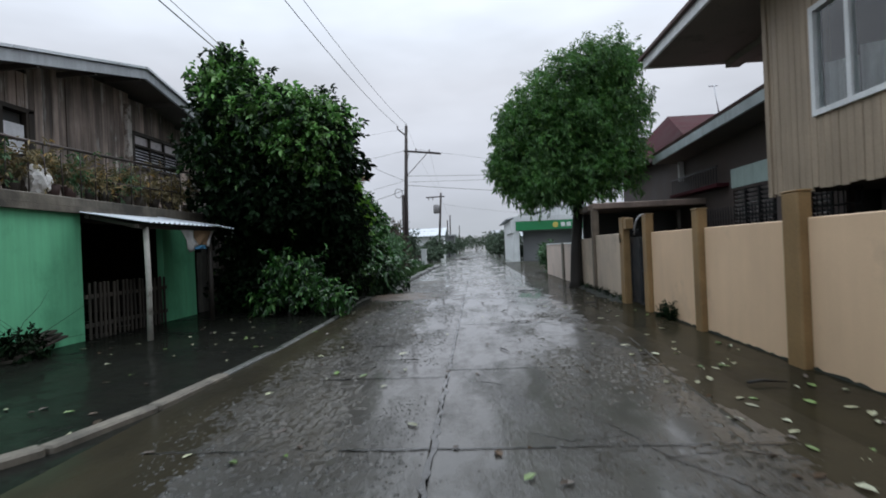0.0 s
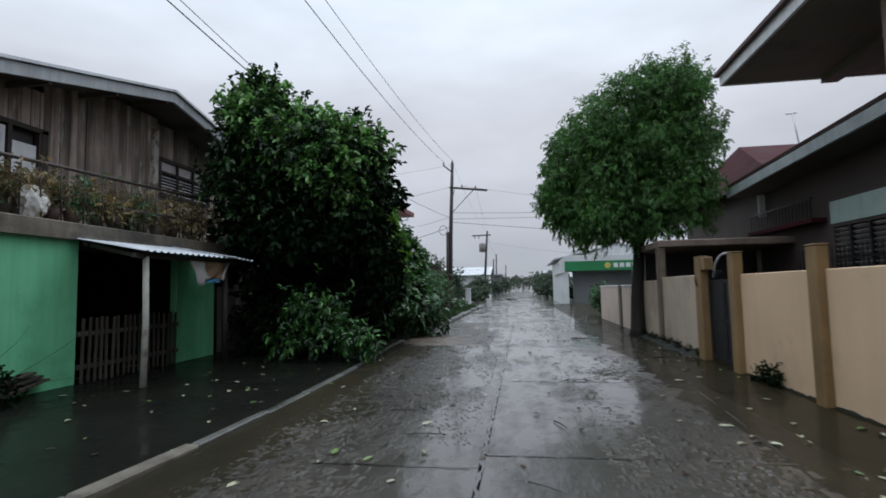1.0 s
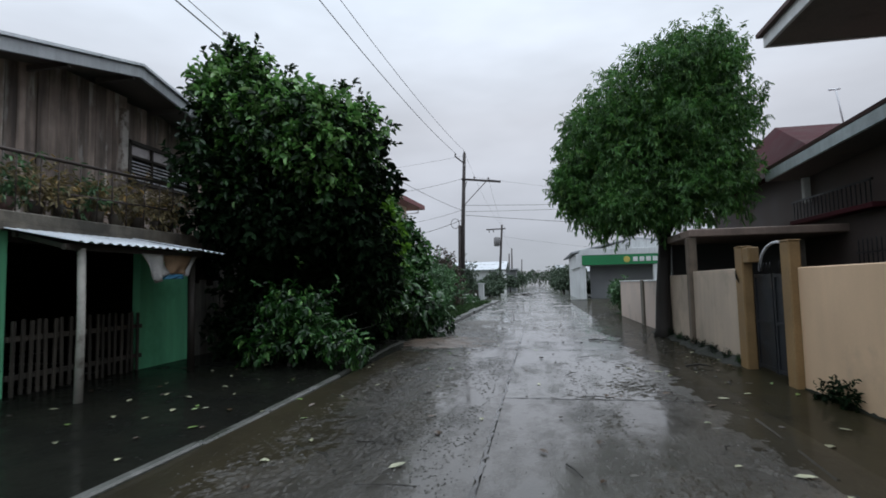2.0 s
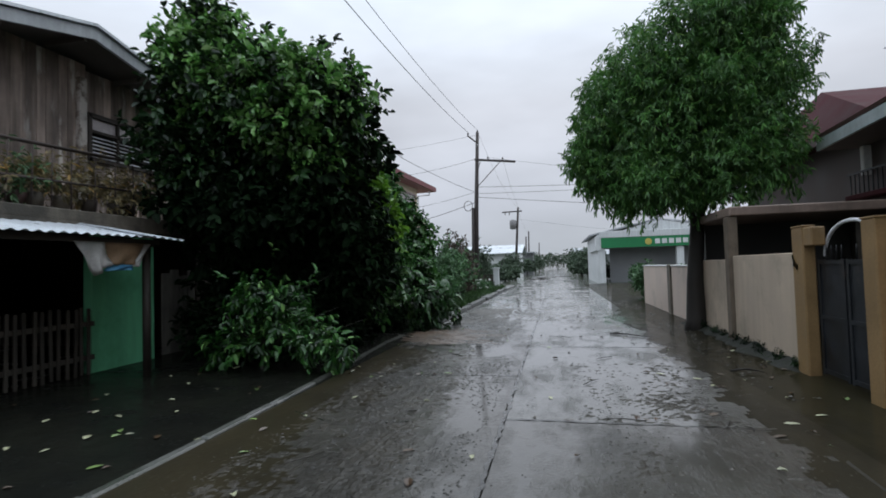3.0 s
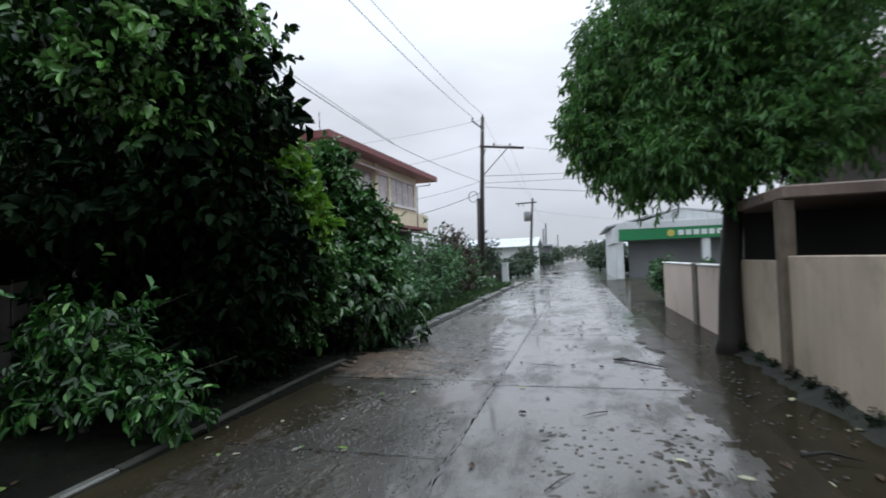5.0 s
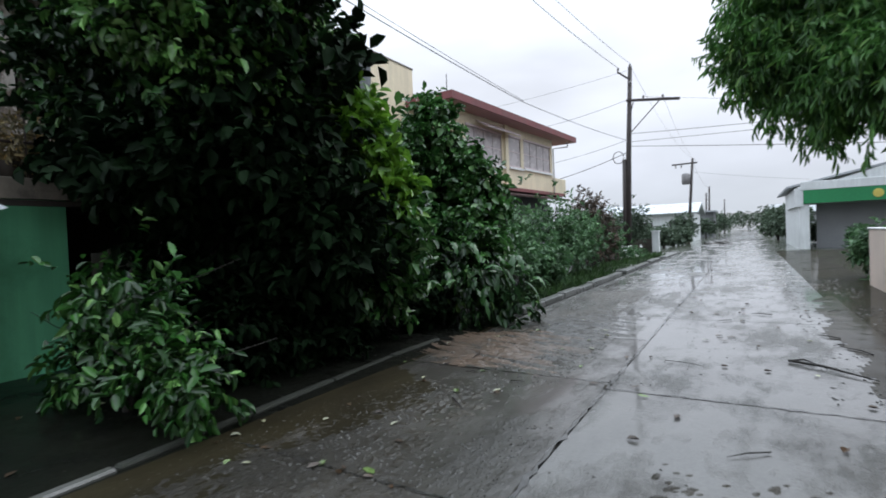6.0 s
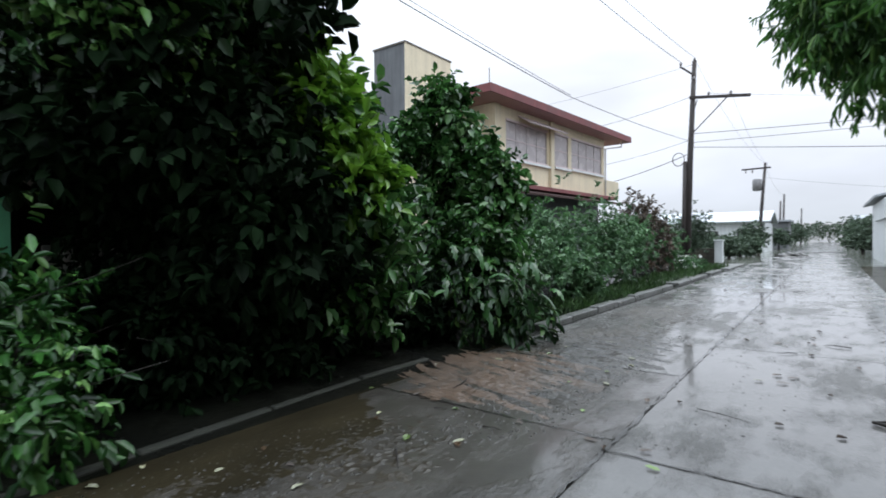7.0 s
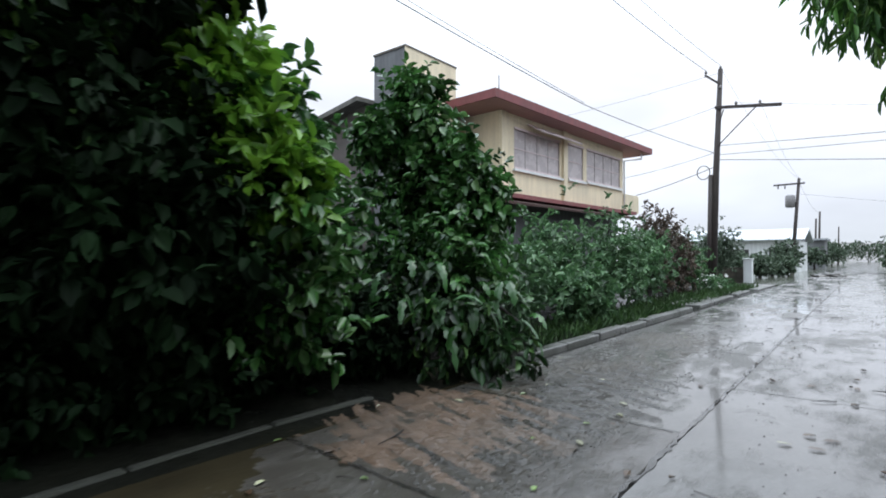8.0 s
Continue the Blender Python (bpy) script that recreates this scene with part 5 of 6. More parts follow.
wire((-4.7, 75, 8.0), (30, 90, 5.6), 0.8, 0.01)

# ---- the large dark tree beside the green house ----
tree = thing("tree", "dense dark broad-leaved tree leaning over the kerb", "tree")
wooded(tree, (-5.0, 12.8, 0.0), (-5.0, 12.6, 1.5), 0.17, [(-6.4, 12.2, 4.4), (-5.6, 12.6, 5.4), (-4.3, 12.2, 4.6), (-3.4, 12.6, 3.6), (-5.0, 13.8, 4.2), (-3.8, 13.4, 2.6)], 21, "dark wet trunk")
T1 = [(-5.95, 12.2, 5.3, 0.75, 1.0, 1.0), (-5.6, 12.2, 4.6, 1.0, 1.3, 0.9), (-6.1, 12.1, 3.8, 0.8, 1.0, 0.85), (-4.4, 12.2, 4.3, 1.1, 1.4, 0.8), (-3.8, 12.2, 4.15, 0.75, 1.2, 0.9),
      (-3.95, 12.1, 3.3, 0.55, 0.9, 0.7), (-4.8, 12.4, 3.5, 1.5, 1.4, 0.9), (-3.75, 12.9, 2.5, 0.45, 0.6, 0.55), (-5.8, 12.4, 3.1, 1.0, 1.0, 0.6)]
crown("crown", T1, 4000, 6, 0.145, 0.5, "leaf_big", tree, 0.1, 0.6, 0.2, 1, ragged=0.24)
crown("outer_leaves", lumps(T1, 60, 0.26, 0.5, 5, 0.7, 1.04), 3800, 6, 0.145, 0.5, "leaf_big", tree, 0.08, 0.7, 0.18, 18, ragged=0.2)
# lighter leaf colour where light would fall on top and outer side
crown("bright_leaves", [(-5.95, 12.0, 5.6, 0.7, 0.8, 0.7), (-4.5, 11.9, 4.7, 1.0, 1.1, 0.6), (-3.65, 11.9, 4.35, 0.7, 1.0, 0.7), (-5.3, 11.3, 4.5, 0.6, 0.35, 0.4), (-4.3, 11.2, 4.0, 0.5, 0.3, 0.35), (-3.75, 11.8, 3.5, 0.45, 0.6, 0.45), (-4.0, 11.2, 3.8, 0.6, 0.3, 0.45), (-5.9, 11.6, 5.2, 0.6, 0.5, 0.5)],
      1500, 5, 0.14, 0.5, "leaf_lit_top", tree, 0.05, 0.35, 0.18, 14, "fresh green outer leaves, lightened for the lit crown top")
# inner and skirt leaves carry the shade under the crown in their colour
crown("inner_leaves", [(-5.6, 12.3, 4.5, 0.8, 0.9, 1.0), (-4.3, 12.5, 3.7, 1.3, 1.1, 0.9)], 900, 5, 0.24, 0.6, "leaf_shade_dark", tree, 0.2, 1.0, 0.25, 2, "inner leaves with the crown's shade in their colour")
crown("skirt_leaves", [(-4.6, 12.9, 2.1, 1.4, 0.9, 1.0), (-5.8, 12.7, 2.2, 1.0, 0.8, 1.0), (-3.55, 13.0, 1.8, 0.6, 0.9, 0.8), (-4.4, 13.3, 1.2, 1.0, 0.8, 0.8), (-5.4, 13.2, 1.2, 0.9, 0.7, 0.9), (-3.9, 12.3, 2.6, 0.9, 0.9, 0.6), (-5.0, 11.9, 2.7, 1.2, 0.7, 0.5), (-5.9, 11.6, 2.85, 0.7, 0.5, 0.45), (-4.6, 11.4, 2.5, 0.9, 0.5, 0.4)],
      3600, 5, 0.17, 0.55, "leaf_shade_dark", tree, 0.2, 0.8, 0.22, 22, "lower leaves with the crown's shade in their colour")

# second, bushier tree with large leaves, and the lime-coloured shrub before it
bush = thing("shrub", "tall shrub with large lime green leaves", "shrub")
wooded(bush, (-4.3, 14.3, 0.05), (-4.3, 14.3, 0.7), 0.06, [(-3.7, 14.2, 2.6), (-4.6, 14.6, 2.5), (-4.0, 14.8, 2.0), (-3.5, 14.0, 1.6)], 8)
crown("crown", [(-3.85, 14.0, 2.85, 0.55, 0.55, 0.5), (-3.5, 14.3, 1.9, 0.5, 0.6, 0.6), (-4.2, 14.5, 2.2, 0.7, 0.7, 0.8), (-3.8, 14.4, 1.0, 0.65, 0.7, 0.6)],
      560, 6, 0.17, 0.5, "leaf_fig", bush, 0.05, 0.8, 0.22, 3, flop=0.7)
crown("bright_leaves", [(-3.85, 13.55, 3.25, 0.5, 0.4, 0.36), (-3.6, 13.6, 2.75, 0.5, 0.45, 0.45), (-3.4, 13.9, 2.2, 0.36, 0.4, 0.4)], 560, 5, 0.17, 0.5, "leaf_lime", bush, 0.0, 0.7, 0.2, 4, "fresh lime green leaves")
fig = thing("tree", "small wind-bent tree with glossy dark leaves", "tree")
wooded(fig, (-4.6, 17.2, 0.05), (-4.5, 17.2, 1.3), 0.09, [(-4.5, 17.0, 3.8), (-4.0, 17.3, 2.9), (-5.0, 17.3, 3.1), (-3.6, 17.4, 2.3)], 9)
crown("crown", [(-4.55, 17.0, 3.6, 0.48, 0.55, 0.6), (-4.75, 17.1, 2.85, 0.75, 0.8, 0.65), (-4.1, 17.3, 2.75, 0.6, 0.7, 0.5), (-3.75, 17.4, 2.15, 0.4, 0.55, 0.35), (-4.3, 17.2, 1.8, 0.85, 0.85, 0.8), (-3.8, 17.0, 1.2, 0.8, 0.8, 0.8)],
      1300, 6, 0.15, 0.6, "leaf_fig", fig, 0.15, 0.75, 0.2, 5, ragged=0.28)
crown("outer_sprays", [(-4.4, 16.9, 4.0, 0.2, 0.25, 0.28), (-4.1, 17.0, 3.5, 0.26, 0.25, 0.2), (-3.7, 17.2, 3.05, 0.25, 0.25, 0.18), (-3.45, 17.4, 2.55, 0.25, 0.25, 0.2), (-3.35, 17.4, 2.1, 0.2, 0.25, 0.22), (-3.4, 16.8, 1.5, 0.28, 0.3, 0.28), (-4.9, 16.5, 3.3, 0.3, 0.25, 0.3)], 340, 6, 0.16, 0.58, "leaf_fig", fig, 0.25, 0.9, 0.24, 55, ragged=0.35)


def torn_leaf(bm, base, axis, up, length, width, rng):
    """A long drooping leaf with torn, notched edges."""
    axis, up = Vector(axis).normalized(), Vector(up).normalized()
    side = axis.cross(up).normalized()
    n = 9
    prev = None
    p = Vector(base)
    d = axis.copy()
    for i in range(n + 1):
        t = i / n
        w = width * math.sin(math.pi * min(1, 0.12 + t * 0.9)) ** 0.7 * (1 if i % 2 else rng.uniform(0.45, 0.8))
        cur = (bm.verts.new(p + side * w + Vector((0, 0, -w * 0.35))), bm.verts.new(p), bm.verts.new(p - side * w + Vector((0, 0, -w * 0.35))))
        if prev:
            bm.faces.new((prev[0], cur[0], cur[1], prev[1]))
            bm.faces.new((prev[1], cur[1], cur[2], prev[2]))
        prev = cur
        d = (d + Vector((0, 0, -0.32))).normalized()
        p = p + d * length / n


broken = thing("shrub", "storm-broken plant with large torn pale leaves drooping onto the road", "plant")
br = random.Random(31)
part("stem", tube(bmesh.new(), [(-3.9, 15.6, 0.0), (-3.6, 15.6, 0.8), (-3.0, 15.8, 1.1), (-2.5, 16.0, 0.7)], [0.05, 0.045, 0.035, 0.02], 8), "bark", broken)
for i in range(40):
    t = br.random()
    base = Vector((-3.7, 15.0, 1.05)).lerp(Vector((-2.6, 15.9, 0.75)), t) + Vector((br.uniform(-0.2, 0.2), br.uniform(-0.4, 0.4), br.uniform(-0.2, 0.55)))
    bm = bmesh.new()
    torn_leaf(bm, base, (br.uniform(0.0, 0.9), br.uniform(-0.9, 0.5), br.uniform(-0.2, 0.5)), (br.uniform(-0.3, 0.3), br.uniform(-0.3, 0.3), 1), br.uniform(0.3, 0.75), br.uniform(0.04, 0.085), br)
    part("leaf", bm, "leaf_papaya" if br.random() < 0.3 else "leaf_fig", broken)
crown("foliage", [(-3.3, 15.5, 0.75, 0.55, 0.7, 0.55), (-2.75, 15.9, 0.35, 0.4, 0.5, 0.3)], 210, 5, 0.17, 0.45, "leaf_big", broken, 0.35, 0.9, 0.2, 12)

broken.matrix_basis = Matrix.Translation((-0.12, 0.95, 0))

# fresh green shrub leaning over the kerb
fern = thing("shrub", "fresh green shrub drooping over the kerb", "shrub")
wooded(fern, (-4.3, 11.0, 0.05), (-4.3, 11.0, 0.35), 0.04, [(-4.2, 10.9, 1.3), (-4.9, 10.9, 0.9), (-3.5, 10.9, 0.9), (-3.1, 11.0, 0.5)], 10)
crown("crown", [(-4.3, 11.0, 1.02, 0.4, 0.45, 0.4), (-4.6, 11.0, 0.45, 0.25, 0.3, 0.24), (-3.95, 11.05, 0.72, 0.4, 0.4, 0.38), (-3.45, 11.0, 0.5, 0.3, 0.35, 0.25)],
      360, 6, 0.115, 0.42, "leaf_fern", fern, 0.35, 0.85, 0.26, 6, ragged=0.6)
crown("drooping_sprays", [(-3.05, 11.0, 0.32, 0.22, 0.25, 0.3), (-4.75, 10.8, 0.3, 0.2, 0.2, 0.2), (-4.2, 10.85, 1.2, 0.4, 0.3, 0.2)], 70, 6, 0.14, 0.4, "leaf_fern", fern, 0.45, 0.7, 0.22, 7)
under = thing("shrub", "dark undergrowth beneath the trees", "undergrowth")
crown("leaves", [(-6.2, 13.6, 0.8, 1.0, 1.0, 0.9), (-6.5, 15.5, 1.2, 1.2, 1.4, 1.2), (-6.0, 18.0, 1.2, 1.2, 1.6, 1.2), (-7.5, 17.0, 1.4, 1.0, 2.0, 1.2)], 900, 5, 0.22, 0.5, "leaf_big", under, 0.2, 0.9, 0.2, 15)

# bushes below the tree, leaf colour darkened for its shade
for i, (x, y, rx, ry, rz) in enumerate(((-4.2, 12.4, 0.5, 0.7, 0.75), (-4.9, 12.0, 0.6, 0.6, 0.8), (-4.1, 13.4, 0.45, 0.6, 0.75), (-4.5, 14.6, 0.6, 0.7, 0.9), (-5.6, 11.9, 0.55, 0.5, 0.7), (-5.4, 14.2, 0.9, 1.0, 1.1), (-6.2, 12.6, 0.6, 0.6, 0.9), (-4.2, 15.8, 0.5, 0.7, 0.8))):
    low_bush = thing("shrub", "low bush with the tree's shade put into its leaf colour", "undergrowth", "shaded bushes")
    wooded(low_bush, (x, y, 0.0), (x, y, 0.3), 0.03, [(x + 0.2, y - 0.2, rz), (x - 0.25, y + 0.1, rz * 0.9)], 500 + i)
    crown("leaves", [(x, y, rz * 0.6, rx, ry, rz * 0.7), (x + 0.15, y - 0.2, rz * 1.0, rx * 0.6, ry * 0.6, rz * 0.5)], 420, 5, 0.14, 0.5, "leaf_shade_dark", low_bush, 0.2, 0.9, 0.18, 520 + i, ragged=0.3)

# hedge and garden shrubs further along
hr = random.Random(44)
for i, (x, y, z, rx, ry, rz, m, lab) in enumerate((
        (-4.6, 20.0, 1.0, 1.0, 1.4, 1.05, "leaf_hedge", "dense green hedge shrub behind the kerb"), (-4.2, 22.2, 0.65, 0.75, 1.2, 0.7, "leaf_hedge", "dense green hedge shrub behind the kerb"),
        (-5.4, 23.4, 1.5, 1.0, 1.3, 1.5, "leaf_hedge", "dense green hedge shrub behind the kerb"), (-4.9, 25.5, 1.6, 1.1, 1.4, 1.6, "leaf_hedge", "tall green shrub with uneven top"),
        (-4.6, 28.0, 1.2, 0.9, 1.3, 1.2, "leaf_hedge", "dense green hedge shrub behind the kerb"), (-5.3, 30.4, 1.7, 0.9, 1.2, 1.75, "leaf_rust", "rusty brown half-bare shrub"),
        (-5.1, 32.6, 1.4, 0.9, 1.2, 1.45, "leaf_rust", "rusty brown half-bare shrub"), (-5.4, 34.8, 1.3, 0.9, 1.2, 1.35, "leaf_hedge", "dense green hedge shrub behind the kerb"),
        (-5.6, 37.4, 1.1, 0.9, 1.3, 1.1, "leaf_hedge", "dense green hedge shrub behind the kerb"), (-6.4, 45.2, 1.9, 1.6, 1.6, 1.7, "leaf_far_haze", "rounded green bush beside the pole"),
        (-7.8, 40.5, 1.3, 1.2, 1.4, 1.3, "leaf_far_haze", "green bush by the roadside"), (3.7, 26.3, 0.75, 0.55, 1.0, 0.8, "leaf_hedge", "small green bush at the end of the pink wall"),
        (6.4, 47.2, 0.6, 0.8, 0.6, 0.7, "leaf_hedge", "dark bush before the store front"), (9.4, 47.3, 0.55, 1.0, 0.6, 0.6, "leaf_hedge", "dark bush before the store front"))):
    s = thing("shrub", lab, "shrub", "garden shrubs" if y > 20 and x < 0 else "")
    wooded(s, (x, y, 0), (x, y, rz * 0.5), 0.05, [(x + hr.uniform(-0.5, 0.5) * rx, y + hr.uniform(-0.5, 0.5) * ry, z + rz * hr.uniform(0.4, 0.8)) for _ in range(3)], 60 + i)
    cl = [(x, y, z, rx * 0.8, ry * 0.8, rz * 0.85)] + [(x + hr.uniform(-0.5, 0.5) * rx, y + hr.uniform(-0.6, 0.6) * ry, z + hr.uniform(-0.4, 0.55) * rz, rx * 0.5, ry * 0.5, rz * 0.42) for _ in range(5)]
    crown("crown", cl, int(240 + 130 * rx * ry), 6, 0.16, 0.45, m, s, 0.15, 0.7, 0.2, 100 + i, ragged=0.25)
for x, y, z in ((-4.6, 36.0, 0.35), (-4.4, 37.2, 0.3)):
    fl = thing("flower_bush", "low bush dotted with white flowers", "flowers", "flower bushes")
    crown("leaves", [(x, y, z, 0.5, 0.6, 0.35)], 110, 5, 0.12, 0.45, "leaf_hedge", fl, 0.1, 0.8, 0.1, int(y * 3))
    crown("flowers", [(x, y, z + 0.05, 0.55, 0.65, 0.4)], 16, 4, 0.11, 0.8, "petal", fl, 0.0, 0.2, 0.03, int(y * 5))
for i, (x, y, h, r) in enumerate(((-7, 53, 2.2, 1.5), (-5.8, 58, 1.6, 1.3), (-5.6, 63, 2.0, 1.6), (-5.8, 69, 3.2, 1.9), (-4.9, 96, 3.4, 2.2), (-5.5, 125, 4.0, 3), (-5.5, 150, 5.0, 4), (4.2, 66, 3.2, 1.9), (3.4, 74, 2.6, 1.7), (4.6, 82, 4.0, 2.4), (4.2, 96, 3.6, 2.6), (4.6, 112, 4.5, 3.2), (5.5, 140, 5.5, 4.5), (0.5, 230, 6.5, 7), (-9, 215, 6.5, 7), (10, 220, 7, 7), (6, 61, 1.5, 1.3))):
    s = thing("tree", "roadside tree far down the road, haze put into its grey-green", "tree", "far trees")
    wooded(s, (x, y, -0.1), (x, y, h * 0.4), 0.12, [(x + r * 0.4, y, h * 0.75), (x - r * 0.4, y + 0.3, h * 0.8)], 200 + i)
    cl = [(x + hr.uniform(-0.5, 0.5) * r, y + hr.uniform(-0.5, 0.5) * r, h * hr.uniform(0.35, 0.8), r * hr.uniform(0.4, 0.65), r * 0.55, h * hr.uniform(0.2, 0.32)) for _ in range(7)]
    crown("crown", cl, 420, 4, 0.22 + r * 0.05, 0.55, "leaf_far_haze", s, 0.1, 0.7, 0.2, 400 + i, ragged=0.25)

# ---- the tree with drooping narrow leaves by the garden wall ----


def nearer(q, k=0.94, o=(0.1, 3.9, 1.48)):
    """The crown's forms, set a little closer and smaller."""
    return tuple(o[i] + (q[i] - o[i]) * k for i in range(3)) + tuple(v * k for v in q[3:])


mango = thing("tree", "tall rounded tree with drooping narrow leaves beside the wall", "tree")
wooded(mango, (3.06, 16.25, 0.0), (3.22, 16.3, 2.6), 0.18, [nearer(q) for q in ((1.6, 17.0, 4.4), (2.4, 17.4, 6.0), (3.6, 16.6, 7.0), (4.8, 17.4, 7.2), (5.4, 17.0, 5.2), (3.4, 18.2, 5.4), (2.6, 16.0, 4.6))], 51, "dark straight trunk")
TR = [(1.62, 17.1, 4.15, 1.1, 1.4, 0.95), (1.75, 17.2, 5.2, 1.1, 1.5, 1.1), (2.4, 17.2, 6.1, 1.1, 1.6, 1.05), (3.4, 17.2, 6.9, 1.2, 1.6, 1.0), (4.55, 17.3, 7.3, 1.1, 1.4, 1.15), (4.75, 17.2, 5.7, 1.15, 1.6, 1.4),
      (3.4, 17.2, 5.0, 1.9, 1.8, 1.5), (2.3, 17.0, 3.6, 1.4, 1.5, 0.75), (4.4, 17.1, 4.2, 1.3, 1.5, 1.2), (3.6, 16.6, 3.5, 1.0, 1.2, 0.7), (2.0, 16.3, 3.3, 0.6, 0.8, 0.5)]
TR = [nearer(q) for q in TR]
crown("crown", TR, 7000, 8, 0.135, 0.19, "leaf_mango", mango, 0.55, 0.55, 0.16, 9, ragged=0.1, flop=0.75)
crown("outer_leaves", lumps(TR, 84, 0.3, 0.6, 6, 0.7, 1.14), 8000, 8, 0.135, 0.19, "leaf_mango", mango, 0.6, 0.6, 0.18, 19, ragged=0.2, flop=0.75)
crown("hanging_sprays", [(q[0] + a * q[3], q[1] + b * q[4], q[2] - 0.75 * q[5], 0.2, 0.22, 0.42) for q in TR if q[2] < 5.4 for a, b in ((-0.7, -0.4), (0.1, -0.75), (0.65, -0.3), (-0.35, 0.5))], 800, 7, 0.15, 0.17, "leaf_mango", mango, 0.8, 0.9, 0.22, 29, "long leaves hanging from the crown's rim", ragged=0.3, flop=0.5)
crown("inner_leaves", [nearer((3.3, 17.2, 5.2, 1.5, 1.2, 1.4)), nearer((2.2, 17.2, 4.3, 1.0, 1.0, 0.7))], 500, 6, 0.3, 0.3, "leaf_mango", mango, 0.4, 1.0, 0.2, 10)

# ---- grass tufts ----
gr = np.random.default_rng(17)


def tufts(name, boxes, count, length, label):
    pts = []
    for (x0, x1, y0, y1, z) in boxes:
        k = count // len(boxes)
        pts.append(np.stack([gr.uniform(x0, x1, k), gr.uniform(y0, y1, k), np.full(k, z)], 1))
    base = np.concatenate(pts)
    n = len(base)
    axis = unit(np.stack([gr.normal(0, 0.45, n), gr.normal(0, 0.45, n), np.ones(n)], 1))
    ln = length * (0.5 + 0.8 * gr.random(n))
    me = leaves(name, base, axis, unit(gr.normal(size=(n, 3))), ln, ln * 0.07, 0.1, 0.35)
    me.materials.append(M["grass"])
    tagged(new(name, me), label, "grass", kind="stuff")


tufts("grass", [(-4.6, -3.3, 18.2, 27.5, 0.02), (-4.8, -3.4, 28, 41, 0.02)], 3000, 0.24, "wet green grass behind the kerb")
tufts("grass", [(3.5, 4.6, 24.6, 46, -0.02), (3.16, 3.24, 11.8, 16.5, -0.02)], 700, 0.07, "sparse grass along the wall")

# ---- fallen leaves, twigs and mud crumbs ----
fr = random.Random(71)


def leaf_shape(ln, w, curl):
    v = [(0, 0, 0.004), (ln * 0.3, w * 0.5, 0.004 + curl), (ln * 0.75, w * 0.4, 0.004 + curl * 0.8), (ln, 0, 0.006), (ln * 0.75, -w * 0.4, 0.004 + curl), (ln * 0.3, -w * 0.5, 0.004 + curl * 0.6), (ln * 0.5, 0, 0.002)]
    return v, [(0, 1, 6), (1, 2, 6), (2, 3, 6), (3, 4, 6), (4, 5, 6), (5, 0, 6)]


fallen = {m: [raw_mesh("fallen_leaf", *leaf_shape(ln, w, c), m) for ln, w, c in ((0.10, 0.05, 0.012), (0.13, 0.055, 0.006), (0.08, 0.045, 0.018))] for m in ("fall_pale", "fall_brown", "fall_green")}
spots = [(-3.2, -0.9, 3.0, 17.0, 60), (-6.4, -3.3, 2.5, 11, 60), (1.3, 3.1, 2.0, 14, 62), (-0.8, 1.8, 2.0, 22, 46), (-3.2, 2.0, 16, 34, 40)]
spots.append((1.5, 3.1, 1.8, 6.5, 36))
for x0, x1, y0, y1, k in spots:
    for _ in range(k):
        x, y = fr.uniform(x0, x1), fr.uniform(y0, y1)
        m = fr.choices(("fall_pale", "fall_brown", "fall_green"), (0.5, 0.3, 0.2) if x < -0.9 or x > 1.3 else (0.04, 0.92, 0.04))[0]
        z = yard_h(x, y) + 0.004 if x < -3.2 else (verge_h(x, y) + 0.004 if x > 2.12 else 0.004)
        ob = new("fallen_leaf", fr.choice(fallen[m]))
        ob.matrix_basis = pose(x, y, z, fr.uniform(-4, 4), fr.uniform(-4, 4), fr.uniform(0, 360)) @ Matrix.Scale(fr.uniform(0.7, 1.25), 4)
        tagged(ob, {"fall_pale": "pale yellow fallen leaf on wet ground", "fall_brown": "brown fallen leaf on wet concrete", "fall_green": "torn green leaf on wet ground"}[m], "leaf", "fallen leaves")


for jy, xa, xb in ((3.2, -2.6, 1.9), (5.4, -2.4, 1.8), (9.0, -0.4, 1.9), (11.0, -2.7, -0.5), (13.7, -2.8, 2.0)):
    for _ in range(5):
        ob = new("fallen_leaf", fr.choice(fallen["fall_brown"]))
        ob.matrix_basis = pose(fr.uniform(xa, xb), jy + fr.uniform(-0.06, 0.06), 0.006, fr.uniform(-6, 6), fr.uniform(-6, 6), fr.uniform(0, 360)) @ Matrix.Scale(fr.uniform(0.4, 0.8), 4)
        tagged(ob, "brown fallen leaf caught in a road joint", "leaf", "fallen leaves")


def twig(pts, r, label="thin wet twig lying on the road"):
    ob = thing("twig", label, "twig", "fallen twigs")
    part("stem", tube(bmesh.new(), pts, [r, r, r * 0.4] if len(pts) == 3 else r, 6), "bark", ob)
    return ob


twig([(1.15, 15.35, 0.02), (1.45, 15.15, 0.03), (1.85, 14.75, 0.015)], 0.014)
twig([(1.15, 15.36, 0.015), (1.3, 15.42, 0.03), (1.4, 15.3, 0.015)], 0.01)
twig([(2.3, 11.45, 0.015), (2.5, 11.5, 0.035), (2.7, 11.4, 0.015)], 0.015, "broken brown branch lying on the verge")
twig([(2.35, 4.6, 0.02), (2.5, 4.62, 0.03), (2.7, 4.6, 0.015)], 0.015)
